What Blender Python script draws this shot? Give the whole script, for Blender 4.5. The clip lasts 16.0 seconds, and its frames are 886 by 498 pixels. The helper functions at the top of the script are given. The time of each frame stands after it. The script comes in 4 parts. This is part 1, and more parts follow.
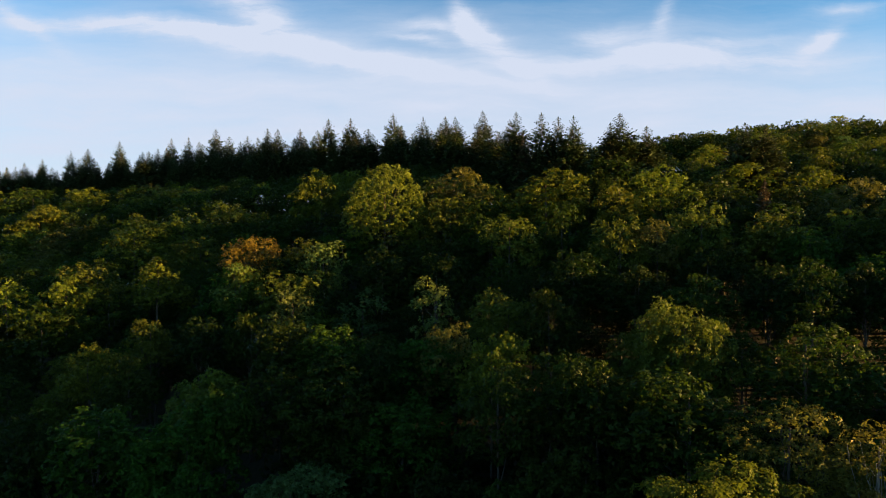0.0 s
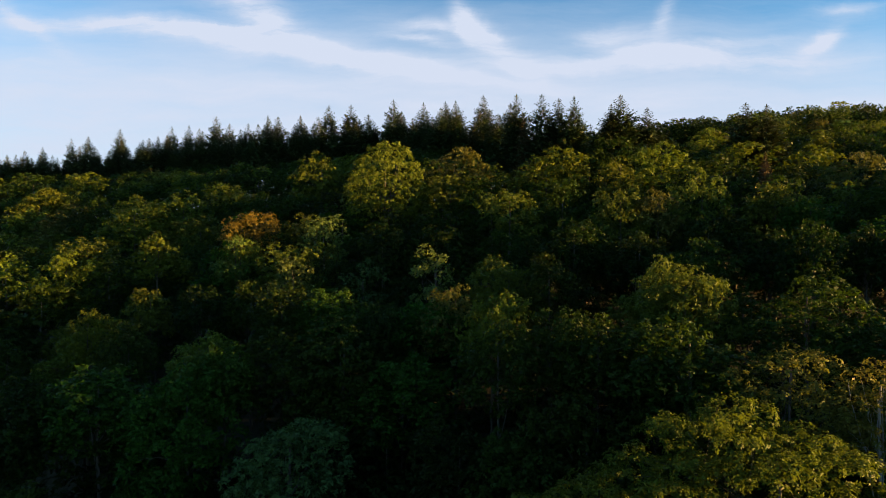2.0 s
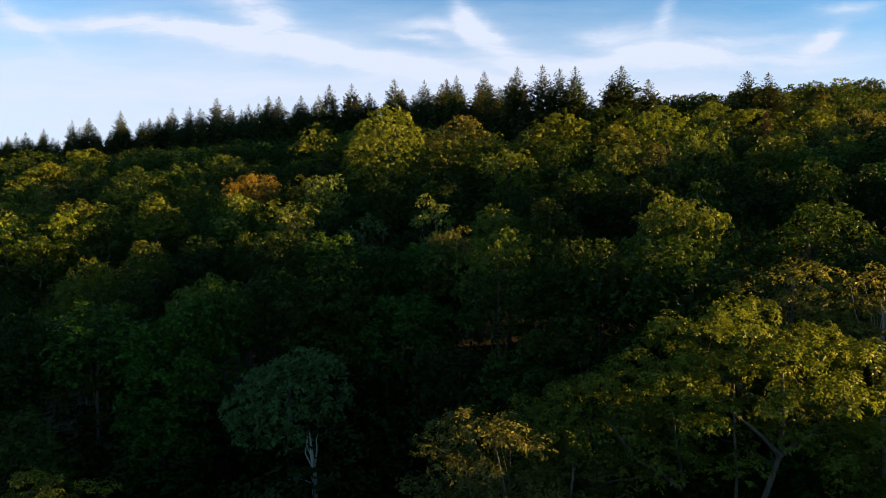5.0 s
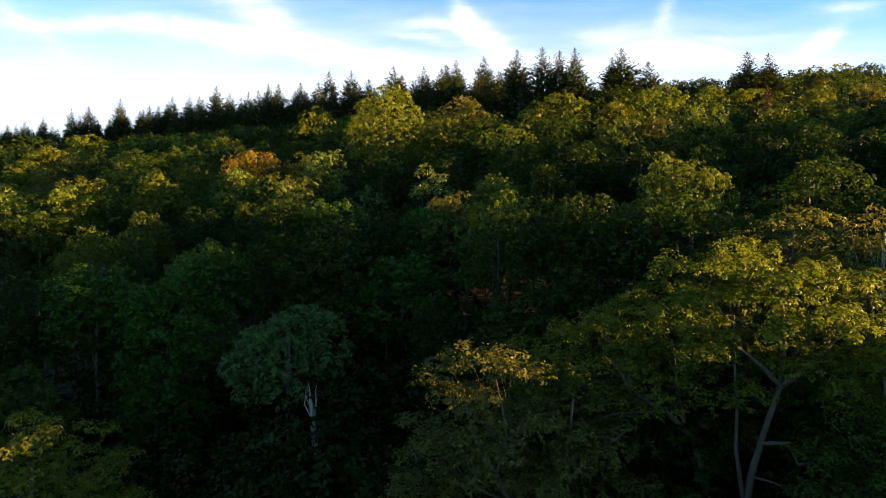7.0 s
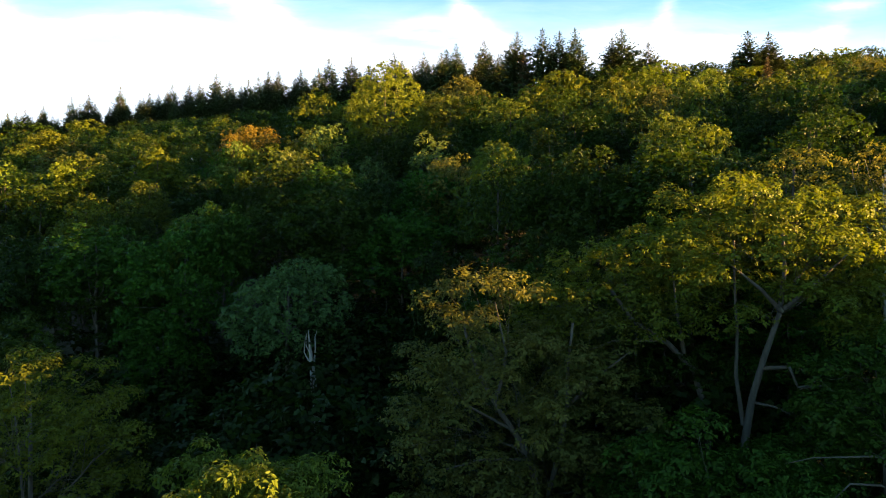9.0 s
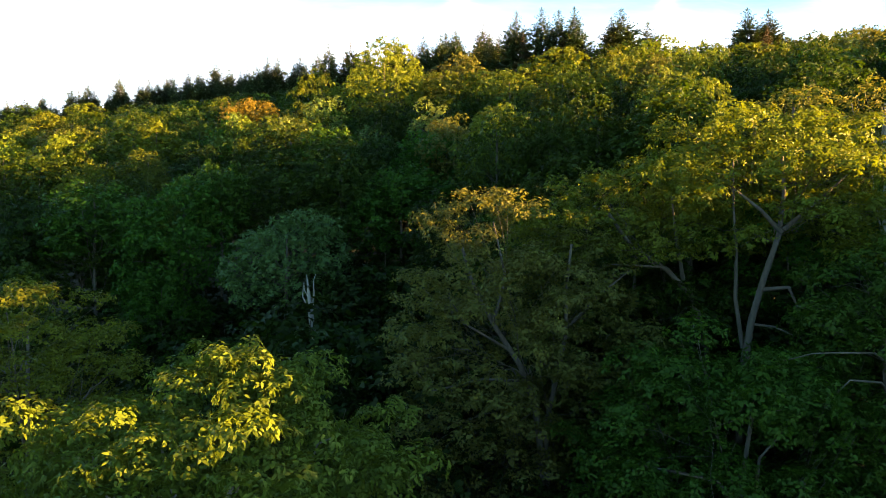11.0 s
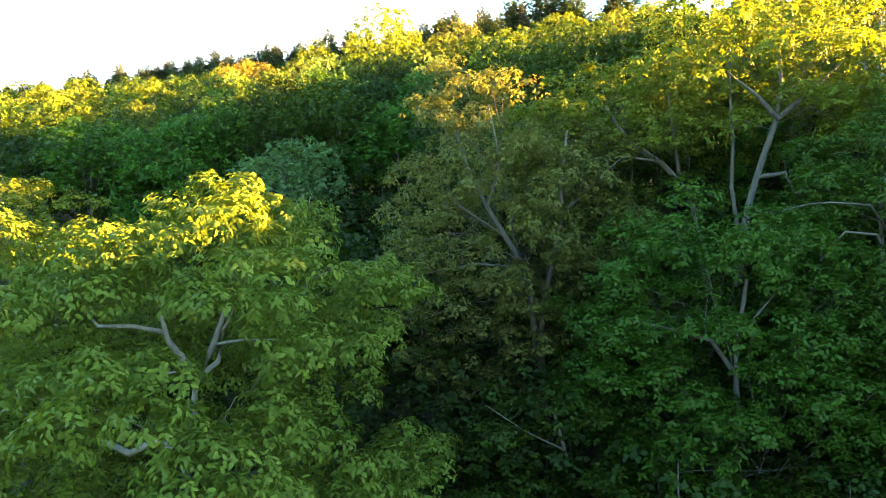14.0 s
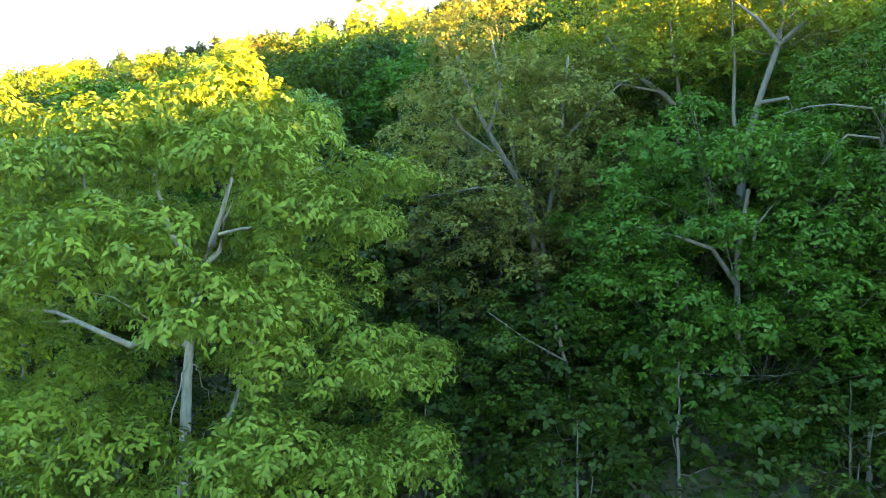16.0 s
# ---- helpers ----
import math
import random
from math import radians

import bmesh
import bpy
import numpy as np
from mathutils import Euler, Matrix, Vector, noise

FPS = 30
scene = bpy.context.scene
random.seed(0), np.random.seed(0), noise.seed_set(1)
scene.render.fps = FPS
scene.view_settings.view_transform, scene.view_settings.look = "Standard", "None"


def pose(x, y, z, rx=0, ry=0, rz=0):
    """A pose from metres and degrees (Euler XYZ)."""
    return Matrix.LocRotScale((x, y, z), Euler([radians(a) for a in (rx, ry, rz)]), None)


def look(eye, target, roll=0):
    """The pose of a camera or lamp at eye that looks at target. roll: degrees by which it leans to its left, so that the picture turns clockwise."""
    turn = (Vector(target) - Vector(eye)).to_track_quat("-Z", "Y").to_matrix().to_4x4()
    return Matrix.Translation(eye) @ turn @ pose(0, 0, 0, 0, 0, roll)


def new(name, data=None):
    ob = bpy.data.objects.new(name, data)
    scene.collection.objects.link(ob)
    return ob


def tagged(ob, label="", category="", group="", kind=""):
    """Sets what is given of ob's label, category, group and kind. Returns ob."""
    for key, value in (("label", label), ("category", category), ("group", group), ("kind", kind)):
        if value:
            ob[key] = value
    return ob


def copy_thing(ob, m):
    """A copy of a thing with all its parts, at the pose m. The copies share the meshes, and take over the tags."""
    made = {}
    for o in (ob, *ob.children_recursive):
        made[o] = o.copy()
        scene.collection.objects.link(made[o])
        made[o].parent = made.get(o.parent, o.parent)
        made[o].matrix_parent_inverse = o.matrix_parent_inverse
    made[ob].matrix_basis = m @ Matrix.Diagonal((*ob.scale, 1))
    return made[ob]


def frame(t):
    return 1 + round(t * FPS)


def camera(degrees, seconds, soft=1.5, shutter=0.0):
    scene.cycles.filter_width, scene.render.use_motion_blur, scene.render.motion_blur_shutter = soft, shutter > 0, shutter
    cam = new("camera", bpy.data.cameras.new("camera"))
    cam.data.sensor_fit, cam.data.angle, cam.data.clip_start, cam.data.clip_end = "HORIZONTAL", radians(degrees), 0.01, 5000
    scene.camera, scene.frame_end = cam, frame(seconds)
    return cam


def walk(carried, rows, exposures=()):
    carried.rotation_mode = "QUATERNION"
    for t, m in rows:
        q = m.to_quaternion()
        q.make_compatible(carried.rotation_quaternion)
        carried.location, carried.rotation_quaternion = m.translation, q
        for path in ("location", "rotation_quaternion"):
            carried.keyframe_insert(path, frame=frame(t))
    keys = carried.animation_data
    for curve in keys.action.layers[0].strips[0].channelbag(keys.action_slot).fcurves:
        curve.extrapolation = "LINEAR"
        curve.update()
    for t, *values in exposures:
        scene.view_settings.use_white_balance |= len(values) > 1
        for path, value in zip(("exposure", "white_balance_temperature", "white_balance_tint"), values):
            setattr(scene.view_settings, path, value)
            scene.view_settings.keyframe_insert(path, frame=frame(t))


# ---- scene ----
cam = camera(68.0, 16.0, soft=0.9)
# the camera sinks straight down, about 24 m, in front of a wooded slope
METRES, EYE, TILT, LEAN, TURN = 24.0, 36.0, 0.0, 0.0, 0.0
ROWS = [
    (0.0, 0.0, 0.0, 0.0, 0.0, 0.0, -0.0),
    (0.5, -0.0003, 0.0013, -0.0315, 0.01, 0.01, -0.01),
    (1.0, -0.0006, 0.0021, -0.0649, 0.02, 0.02, -0.0),
    (1.5, 0.0004, 0.0025, -0.1001, 0.04, 0.02, -0.01),
    (2.0, 0.0009, 0.0034, -0.1298, 0.04, 0.01, -0.01),
    (2.5, 0.0016, 0.0044, -0.164, 0.06, 0.01, -0.0),
    (3.0, 0.0028, 0.0064, -0.1947, 0.08, 0.01, -0.0),
    (3.5, 0.0023, 0.007, -0.2264, 0.09, -0.02, -0.01),
    (4.0, 0.0028, 0.0087, -0.2598, 0.12, -0.02, 0.0),
    (6.5, 0.004, 0.0145, -0.4167, 0.14, -0.07, 0.1),
    (7.0, 0.0049, 0.0156, -0.4431, 0.15, -0.09, 0.11),
    (7.5, 0.0049, 0.0159, -0.4747, 0.17, -0.12, 0.14),
    (8.0, 0.0052, 0.0163, -0.5059, 0.18, -0.12, 0.19),
    (8.5, 0.0069, 0.0176, -0.5351, 0.2, -0.12, 0.19),
    (9.0, 0.0078, 0.0189, -0.5686, 0.22, -0.14, 0.23),
    (11.5, 0.0114, 0.0239, -0.7275, 0.25, -0.28, 0.39),
    (12.0, 0.0121, 0.0252, -0.7576, 0.27, -0.28, 0.4),
    (12.5, 0.014, 0.0262, -0.7911, 0.28, -0.3, 0.41),
    (13.0, 0.0156, 0.0262, -0.8217, 0.29, -0.39, 0.42),
    (13.5, 0.0182, 0.0266, -0.8496, 0.31, -0.43, 0.4),
    (14.0, 0.02, 0.0267, -0.8823, 0.32, -0.49, 0.38),
    (14.5, 0.0191, 0.0253, -0.9114, 0.34, -0.59, 0.41),
    (15.0, 0.0177, 0.0256, -0.9436, 0.37, -0.65, 0.45),
    (15.5, 0.0193, 0.0258, -0.9718, 0.42, -0.72, 0.41),
    (16.0, 0.0199, 0.0255, -0.9989, 0.44, -0.85, 0.35),
]
EXPOSURES = [(0.0, 1.9), (4.0, 1.95), (7.0, 2.6), (9.0, 3.05), (12.5, 4.5), (14.5, 5.75), (16.0, 6.3)]
EXPOSURES = [(t, stops + 0.26, 6500 + 1150 * max(0.0, t - 4) / 12, 10) for t, stops in EXPOSURES]
walk(cam, [(t, pose(0, 0, EYE, TILT, LEAN, TURN) @ pose(METRES * x, METRES * y, METRES * z, 90 + pitch, roll, yaw)) for t, x, y, z, yaw, pitch, roll in ROWS], EXPOSURES)

# ---- sky and sun: a low evening sun from the right, a little behind the camera ----
SUN_SIDE, SUN_HEIGHT = 80.5, 7.3      # degrees to the right of straight behind, degrees above the horizon
to_sun = Vector((math.sin(radians(SUN_SIDE)) * math.cos(radians(SUN_HEIGHT)), -math.cos(radians(SUN_SIDE)) * math.cos(radians(SUN_HEIGHT)), math.sin(radians(SUN_HEIGHT))))


class Nodes:
    """A short way to write node trees."""

    def __init__(self, tree):
        self.tree = tree
        tree.nodes.clear()

    def add(self, kind, *ins, **props):
        n = self.tree.nodes.new(kind)
        for key, value in props.items():
            setattr(n, key, value)
        for socket, value in ins:
            s = n.inputs[socket]
            if isinstance(value, bpy.types.NodeSocket):
                self.tree.links.new(value, s)
            else:
                s.default_value = value
        return n

    def math(self, op, a, b=0.0, c=None, clamp=False):
        ins = [(0, a), (1, b)] + ([(2, c)] if c is not None else [])
        return self.add("ShaderNodeMath", *ins, operation=op, use_clamp=clamp).outputs[0]

    def mix(self, fac, a, b, blend="MIX"):
        return self.add("ShaderNodeMix", (0, fac), (6, a), (7, b), data_type="RGBA", blend_type=blend).outputs[2]

    def ramp(self, fac, stops):
        n = self.add("ShaderNodeValToRGB", (0, fac))
        e = n.color_ramp.elements
        while len(e) < len(stops):
            e.new(0.5)
        for item, (at, col) in zip(e, stops):
            item.position, item.color = at, (*col, 1)
        return n.outputs[0]


def build_sky():
    world = bpy.data.worlds.new("sky")
    world.use_nodes = True
    scene.world = world
    k = Nodes(world.node_tree)
    sky = k.add("ShaderNodeTexSky", sky_type="NISHITA", sun_disc=False, sun_elevation=radians(SUN_HEIGHT),
                sun_rotation=math.atan2(to_sun.x, to_sun.y), altitude=300, air_density=1.0, dust_density=0.6, ozone_density=2.0)
    place = k.add("ShaderNodeTexCoord").outputs["Generated"]
    xyz = k.add("ShaderNodeSeparateXYZ", (0, place)).outputs
    flat = k.math("MAXIMUM", xyz[1], 0.15)
    # the cloud sheet in slopes: across and up
    u, v = k.math("DIVIDE", xyz[0], flat), k.math("DIVIDE", xyz[2], flat)
    bend = k.add("ShaderNodeTexNoise", ("Vector", k.add("ShaderNodeCombineXYZ", (0, u), (1, v), (2, 3.7)).outputs[0]), ("Scale", 5.0), ("Detail", 8.0), ("Roughness", 0.6))
    warp = k.add("ShaderNodeSeparateColor", (0, bend.outputs["Color"])).outputs
    uu = k.math("ADD", u, k.math("MULTIPLY", k.math("SUBTRACT", warp[0], 0.5), 0.09))
    vv = k.math("ADD", v, k.math("MULTIPLY", k.math("SUBTRACT", warp[1], 0.5), 0.05))

    def wisp(cu, cv, length, width, turn, strength):
        """One long soft streak of ice cloud, about its middle."""
        c, s = math.cos(radians(turn)), math.sin(radians(turn))
        du, dv = k.math("SUBTRACT", uu, cu), k.math("SUBTRACT", vv, cv)
        along = k.math("DIVIDE", k.math("ADD", k.math("MULTIPLY", du, c), k.math("MULTIPLY", dv, s)), length)
        over = k.math("DIVIDE", k.math("SUBTRACT", k.math("MULTIPLY", dv, c), k.math("MULTIPLY", du, s)), width)
        far = k.math("ADD", k.math("MULTIPLY", along, along), k.math("MULTIPLY", over, over))
        return k.math("MULTIPLY", k.math("EXPONENT", k.math("MULTIPLY", far, -1.0)), strength)

    streaks = [wisp(-0.45, 0.335, 0.20, 0.012, -3, 0.5), wisp(-0.22, 0.305, 0.20, 0.016, -9, 0.55), wisp(-0.08, 0.280, 0.14, 0.012, -10, 0.5),
               wisp(0.042, 0.350, 0.014, 0.045, 14, 0.32), wisp(0.065, 0.322, 0.034, 0.020, -46, 0.5), wisp(0.105, 0.290, 0.040, 0.018, -38, 0.35), wisp(0.00, 0.335, 0.06, 0.010, -6, 0.5),
               wisp(-0.30, 0.368, 0.07, 0.022, -14, 0.65), wisp(-0.64, 0.350, 0.06, 0.014, -38, 0.5), wisp(0.38, 0.287, 0.22, 0.016, 0, 0.6), wisp(0.585, 0.322, 0.034, 0.012, 30, 0.75),
               wisp(0.335, 0.358, 0.010, 0.032, -18, 0.35), wisp(0.24, 0.325, 0.05, 0.014, 8, 0.4), wisp(0.63, 0.370, 0.05, 0.010, 4, 0.4), wisp(0.42, 0.312, 0.11, 0.010, 5, 0.3),
               wisp(-0.25, 0.335, 0.07, 0.018, -28, 0.45), wisp(-0.03, 0.318, 0.045, 0.008, -12, 0.55), wisp(-0.40, 0.338, 0.17, 0.006, -2, 0.4), wisp(0.06, 0.345, 0.030, 0.008, -50, 0.4), wisp(0.30, 0.310, 0.06, 0.020, 10, 0.3)]
    total = streaks[0]
    for item in streaks[1:]:
        total = k.math("ADD", total, item)
    fine = k.add("ShaderNodeTexNoise", ("Vector", k.add("ShaderNodeCombineXYZ", (0, k.math("MULTIPLY", uu, 2.2)), (1, k.math("MULTIPLY", vv, 14.0)), (2, 1.3)).outputs[0]), ("Scale", 2.2), ("Detail", 7.0), ("Roughness", 0.6)).outputs["Fac"]
    total = k.math("MULTIPLY", total, k.math("MAXIMUM", k.math("SUBTRACT", k.math("MULTIPLY", fine, 3.6), 0.85), 0.0))
    # a thin veil that thickens towards the horizon
    veil = k.math("MULTIPLY", k.math("SUBTRACT", 0.385, k.math("ADD", v, k.math("MULTIPLY", u, 0.03))), 7.0, clamp=True)
    veil = k.math("ADD", k.math("MULTIPLY", veil, 0.82), k.math("MULTIPLY", k.math("SUBTRACT", fine, 0.35), 0.5))
    cover = k.math("MAXIMUM", k.math("MINIMUM", k.math("ADD", total, veil), 1.0), 0.0)
    ahead = k.math("MULTIPLY", k.math("SUBTRACT", xyz[1], 0.05), 3.0, clamp=True)
    cover = k.math("MULTIPLY", cover, k.math("ADD", k.math("MULTIPLY", ahead, 0.75), 0.25))
    clear = k.mix(1.0, sky.outputs[0], (0.92, 1.42, 1.70, 1), "MULTIPLY")
    colour = k.mix(cover, clear, (3.75, 4.15, 5.0, 1))
    # the upper sky is deeper
    high = k.math("SUBTRACT", 1.0, k.math("MULTIPLY", k.math("SUBTRACT", xyz[2], 0.36), 1.6, clamp=True))
    high = k.math("ADD", k.math("MULTIPLY", high, 0.45), 0.55)
    colour = k.mix(1.0, colour, k.add("ShaderNodeCombineColor", (0, high), (1, high), (2, high)).outputs[0], "MULTIPLY")
    back = k.add("ShaderNodeBackground", ("Color", colour), ("Strength", 0.040))
    k.add("ShaderNodeOutputWorld", (0, back.outputs[0]))


build_sky()
sun_data = bpy.data.lights.new("sun", "SUN")
sun_data.energy, sun_data.angle, sun_data.color = 5.0, radians(0.6), (1.0, 0.57, 0.17)
sun = new("sun", sun_data)
sun.matrix_world = look(to_sun * 500, (0, 0, 0))


# ---- materials ----
def foliage(name, low, high, thin=0.43, vary=0.03):
    """Leaves: each leaf, and each tree, differs a little in hue and value; light comes through."""
    mat = bpy.data.materials.new(name)
    mat.use_nodes = True
    k = Nodes(mat.node_tree)
    leaf = k.add("ShaderNodeNewGeometry").outputs["Random Per Island"]
    tree = k.add("ShaderNodeObjectInfo").outputs["Random"]
    spot = k.add("ShaderNodeTexNoise", ("Vector", k.add("ShaderNodeTexCoord").outputs["Object"]), ("Scale", 0.5), ("Detail", 3.0)).outputs["Fac"]
    colour = k.mix(k.math("ADD", k.math("MULTIPLY", leaf, 0.4), k.math("MULTIPLY", spot, 0.6)), (*low, 1), (*high, 1))
    hue = k.add("ShaderNodeHueSaturation", ("Hue", k.math("ADD", k.math("MULTIPLY", tree, vary), 0.5 - vary / 2)), ("Saturation", 1.0),
                ("Value", k.math("ADD", k.math("MULTIPLY", tree, 0.3), 0.85)), ("Color", colour)).outputs[0]
    face = k.add("ShaderNodeBsdfPrincipled", ("Base Color", hue), ("Roughness", 0.5), ("Specular IOR Level", 0.13))
    glow = k.mix(1.0, hue, (1.0, 1.0, 0.68, 1), "MULTIPLY")
    back = k.add("ShaderNodeBsdfTranslucent", ("Color", glow))
    both = k.add("ShaderNodeMixShader", (0, thin), (1, face.outputs[0]), (2, back.outputs[0]))
    k.add("ShaderNodeOutputMaterial", (0, both.outputs[0]))
    return mat


def bark(name, dark, light):
    mat = bpy.data.materials.new(name)
    mat.use_nodes = True
    k = Nodes(mat.node_tree)
    at = k.add("ShaderNodeMapping", ("Vector", k.add("ShaderNodeTexCoord").outputs["Object"]), ("Scale", (1, 1, 0.22))).outputs[0]
    rough = k.add("ShaderNodeTexNoise", ("Vector", at), ("Scale", 9.0), ("Detail", 6.0), ("Roughness", 0.65)).outputs["Fac"]
    lichen = k.add("ShaderNodeTexNoise", ("Vector", at), ("Scale", 1.7), ("Detail", 3.0)).outputs["Fac"]
    colour = k.ramp(k.math("ADD", k.math("MULTIPLY", rough, 0.65), k.math("MULTIPLY", lichen, 0.4)), [(0.3, dark), (0.72, light)])
    bump = k.add("ShaderNodeBump", ("Height", rough), ("Strength", 0.7), ("Distance", 0.03)).outputs[0]
    face = k.add("ShaderNodeBsdfPrincipled", ("Base Color", colour), ("Roughness", 0.9), ("Normal", bump))
    k.add("ShaderNodeOutputMaterial", (0, face.outputs[0]))
    return mat


def soil(name):
    mat = bpy.data.materials.new(name)
    mat.use_nodes = True
    k = Nodes(mat.node_tree)
    at = k.add("ShaderNodeTexCoord").outputs["Object"]
    big = k.add("ShaderNodeTexNoise", ("Vector", at), ("Scale", 0.12), ("Detail", 5.0)).outputs["Fac"]
    small = k.add("ShaderNodeTexNoise", ("Vector", at), ("Scale", 3.0), ("Detail", 6.0)).outputs["Fac"]
    colour = k.mix(big, k.ramp(small, [(0.3, (0.016, 0.012, 0.008)), (0.7, (0.050, 0.036, 0.022))]), k.ramp(small, [(0.3, (0.010, 0.018, 0.006)), (0.7, (0.030, 0.045, 0.015))]))
    bump = k.add("ShaderNodeBump", ("Height", small), ("Strength", 0.8), ("Distance", 0.1)).outputs[0]
    face = k.add("ShaderNodeBsdfPrincipled", ("Base Color", colour), ("Roughness", 0.95), ("Normal", bump))
    k.add("ShaderNodeOutputMaterial", (0, face.outputs[0]))
    return mat


GREEN = foliage("green_leaves", (0.0163, 0.0326, 0.0030), (0.0400, 0.0666, 0.0052))
LIVELY = foliage("bright_green_leaves", (0.018, 0.052, 0.005), (0.045, 0.104, 0.008))
# a darker GREEN: shade of the low canopy is put into the leaf colour
SHADE_GREEN = foliage("shade_green_leaves", (0.0094, 0.0211, 0.0023), (0.0234, 0.0437, 0.0039))
FRESH = foliage("fresh_green_leaves", (0.0554, 0.0823, 0.0092), (0.1218, 0.1495, 0.0185))
YELLOW = foliage("yellow_green_leaves", (0.064, 0.092, 0.008), (0.130, 0.153, 0.014))
RUSSET = foliage("russet_young_leaves", (0.062, 0.074, 0.015), (0.128, 0.122, 0.026), vary=0.02)
ORANGE = foliage("orange_young_leaves", (0.105, 0.078, 0.012), (0.175, 0.122, 0.019), vary=0.02)
OLIVE = foliage("olive_brown_leaves", (0.0551, 0.0722, 0.0133), (0.1064, 0.1140, 0.0209), vary=0.02)
GOLDEN = foliage("golden_brown_leaves", (0.078, 0.086, 0.014), (0.155, 0.142, 0.024), vary=0.02)
PALE = foliage("pale_green_leaves", (0.070, 0.105, 0.022), (0.150, 0.190, 0.045))
LIME = foliage("lime_leaves", (0.070, 0.102, 0.010), (0.140, 0.170, 0.018))
BLUE = foliage("blue_green_leaves", (0.042, 0.084, 0.024), (0.088, 0.150, 0.044))
NEEDLE = foliage("spruce_needles", (0.018, 0.034, 0.010), (0.050, 0.066, 0.018), thin=0.1)
DRY = foliage("dry_brown_needles", (0.060, 0.042, 0.020), (0.110, 0.080, 0.035), thin=0.15)
GREY_BARK = bark("grey_bark", (0.024, 0.019, 0.014), (0.096, 0.078, 0.058))
BROWN_BARK = bark("brown_bark", (0.040, 0.030, 0.022), (0.120, 0.090, 0.065))
OAK_BARK = bark("oak_bark", (0.060, 0.050, 0.040), (0.210, 0.180, 0.145))
PALE_WOOD = bark("pale_dead_wood", (0.110, 0.098, 0.082), (0.300, 0.275, 0.240))
SOIL = soil("leaf_litter")


# ---- the shape of the hill ----
def smooth(a, b, x):
    t = min(1.0, max(0.0, (x - a) / (b - a)))
    return t * t * (3 - 2 * t)


PROFILE_Y = (-400, -60, 0, 10, 16, 27, 42, 62, 82, 112, 130, 170, 300, 2500)
PROFILE_Z = (-14, -10, 7, 12.5, 16, 21.5, 26, 33, 39.5, 48.5, 53, 56, 56, 40)


def canopy(x, y):
    """The height of the tree tops over the slope."""
    z = float(np.interp(y, PROFILE_Y, PROFILE_Z))
    fall = 0.14 - 0.09 * smooth(100, 165, y)
    if x < 0:
        hollow = (1.8 + 1.2 * smooth(20, 28, -x)) * smooth(8, 16, -x) * (1 - smooth(47, 60, y))
        return z + fall * max(x, -140) - 0.02 * max(0, -x - 140) ** 0.9 - hollow
    rise = 0.14 - 0.055 * smooth(58, 92, y) + 0.035 * smooth(118, 150, y)
    # unseen hill beside the view, raised to shade the slope's foot, dipped for sun
    sun_shaping = (3.75 + 1.25 * (1 - smooth(5, 12, y)) + min(1.5, 0.35 * max(0, 5 - y))) * (1 - smooth(13, 20, y)) * smooth(30, 52, x) * smooth(-120, -40, y)
    sun_shaping -= min(2.6, 0.62 * max(0, y - 5)) * smooth(25, 33, x) * (1 - smooth(80, 110, x)) * (1 - smooth(9, 12.5, y))
    sun_shaping -= 2.5 * smooth(30, 36, x) * (1 - smooth(50, 60, x)) * smooth(37, 42, y) * (1 - smooth(49, 54, y))
    sun_shaping -= 3.4 * smooth(21, 26, x) * (1 - smooth(46, 58, x)) * smooth(17, 21, y) * (1 - smooth(30, 38, y))
    return z + rise * min(x, 80) + 0.03 * max(0, min(x, 300) - 80) + sun_shaping


def ground_at(x, y):
    return canopy(x, y) - 15.0 - 1.5 * smooth(20, 0, y) + 5.0 * smooth(120, 165, y)


# ---- geometry helpers ----
def mesh_of(name, verts, quads, mat, smooth_faces=False, normals=None):
    """A mesh from an array of corners and an array of faces, all with three or all with four corners."""
    me = bpy.data.meshes.new(name)
    verts, quads = np.asarray(verts, np.float32), np.asarray(quads, np.int32)
    me.vertices.add(len(verts))
    me.vertices.foreach_set("co", verts.ravel())
    me.loops.add(quads.size)
    me.loops.foreach_set("vertex_index", quads.ravel())
    me.polygons.add(len(quads))
    me.polygons.foreach_set("loop_start", np.arange(0, quads.size, quads.shape[1], dtype=np.int32))
    me.polygons.foreach_set("use_smooth", np.full(len(quads), smooth_faces))
    me.update(calc_edges=True)
    me.validate()
    if normals is not None:
        me.normals_split_custom_set_from_vertices(np.asarray(normals, np.float32))
    me.materials.append(mat)
    return me


def part(name, verts, quads, mat, parent, label="", smooth_faces=False, normals=None):
    ob = new(name, mesh_of(name, verts, quads, mat, smooth_faces, normals))
    ob.parent = parent
    return tagged(ob, label)


def unit(a):
    return a / np.maximum(np.linalg.norm(a, axis=-1, keepdims=True), 1e-9)


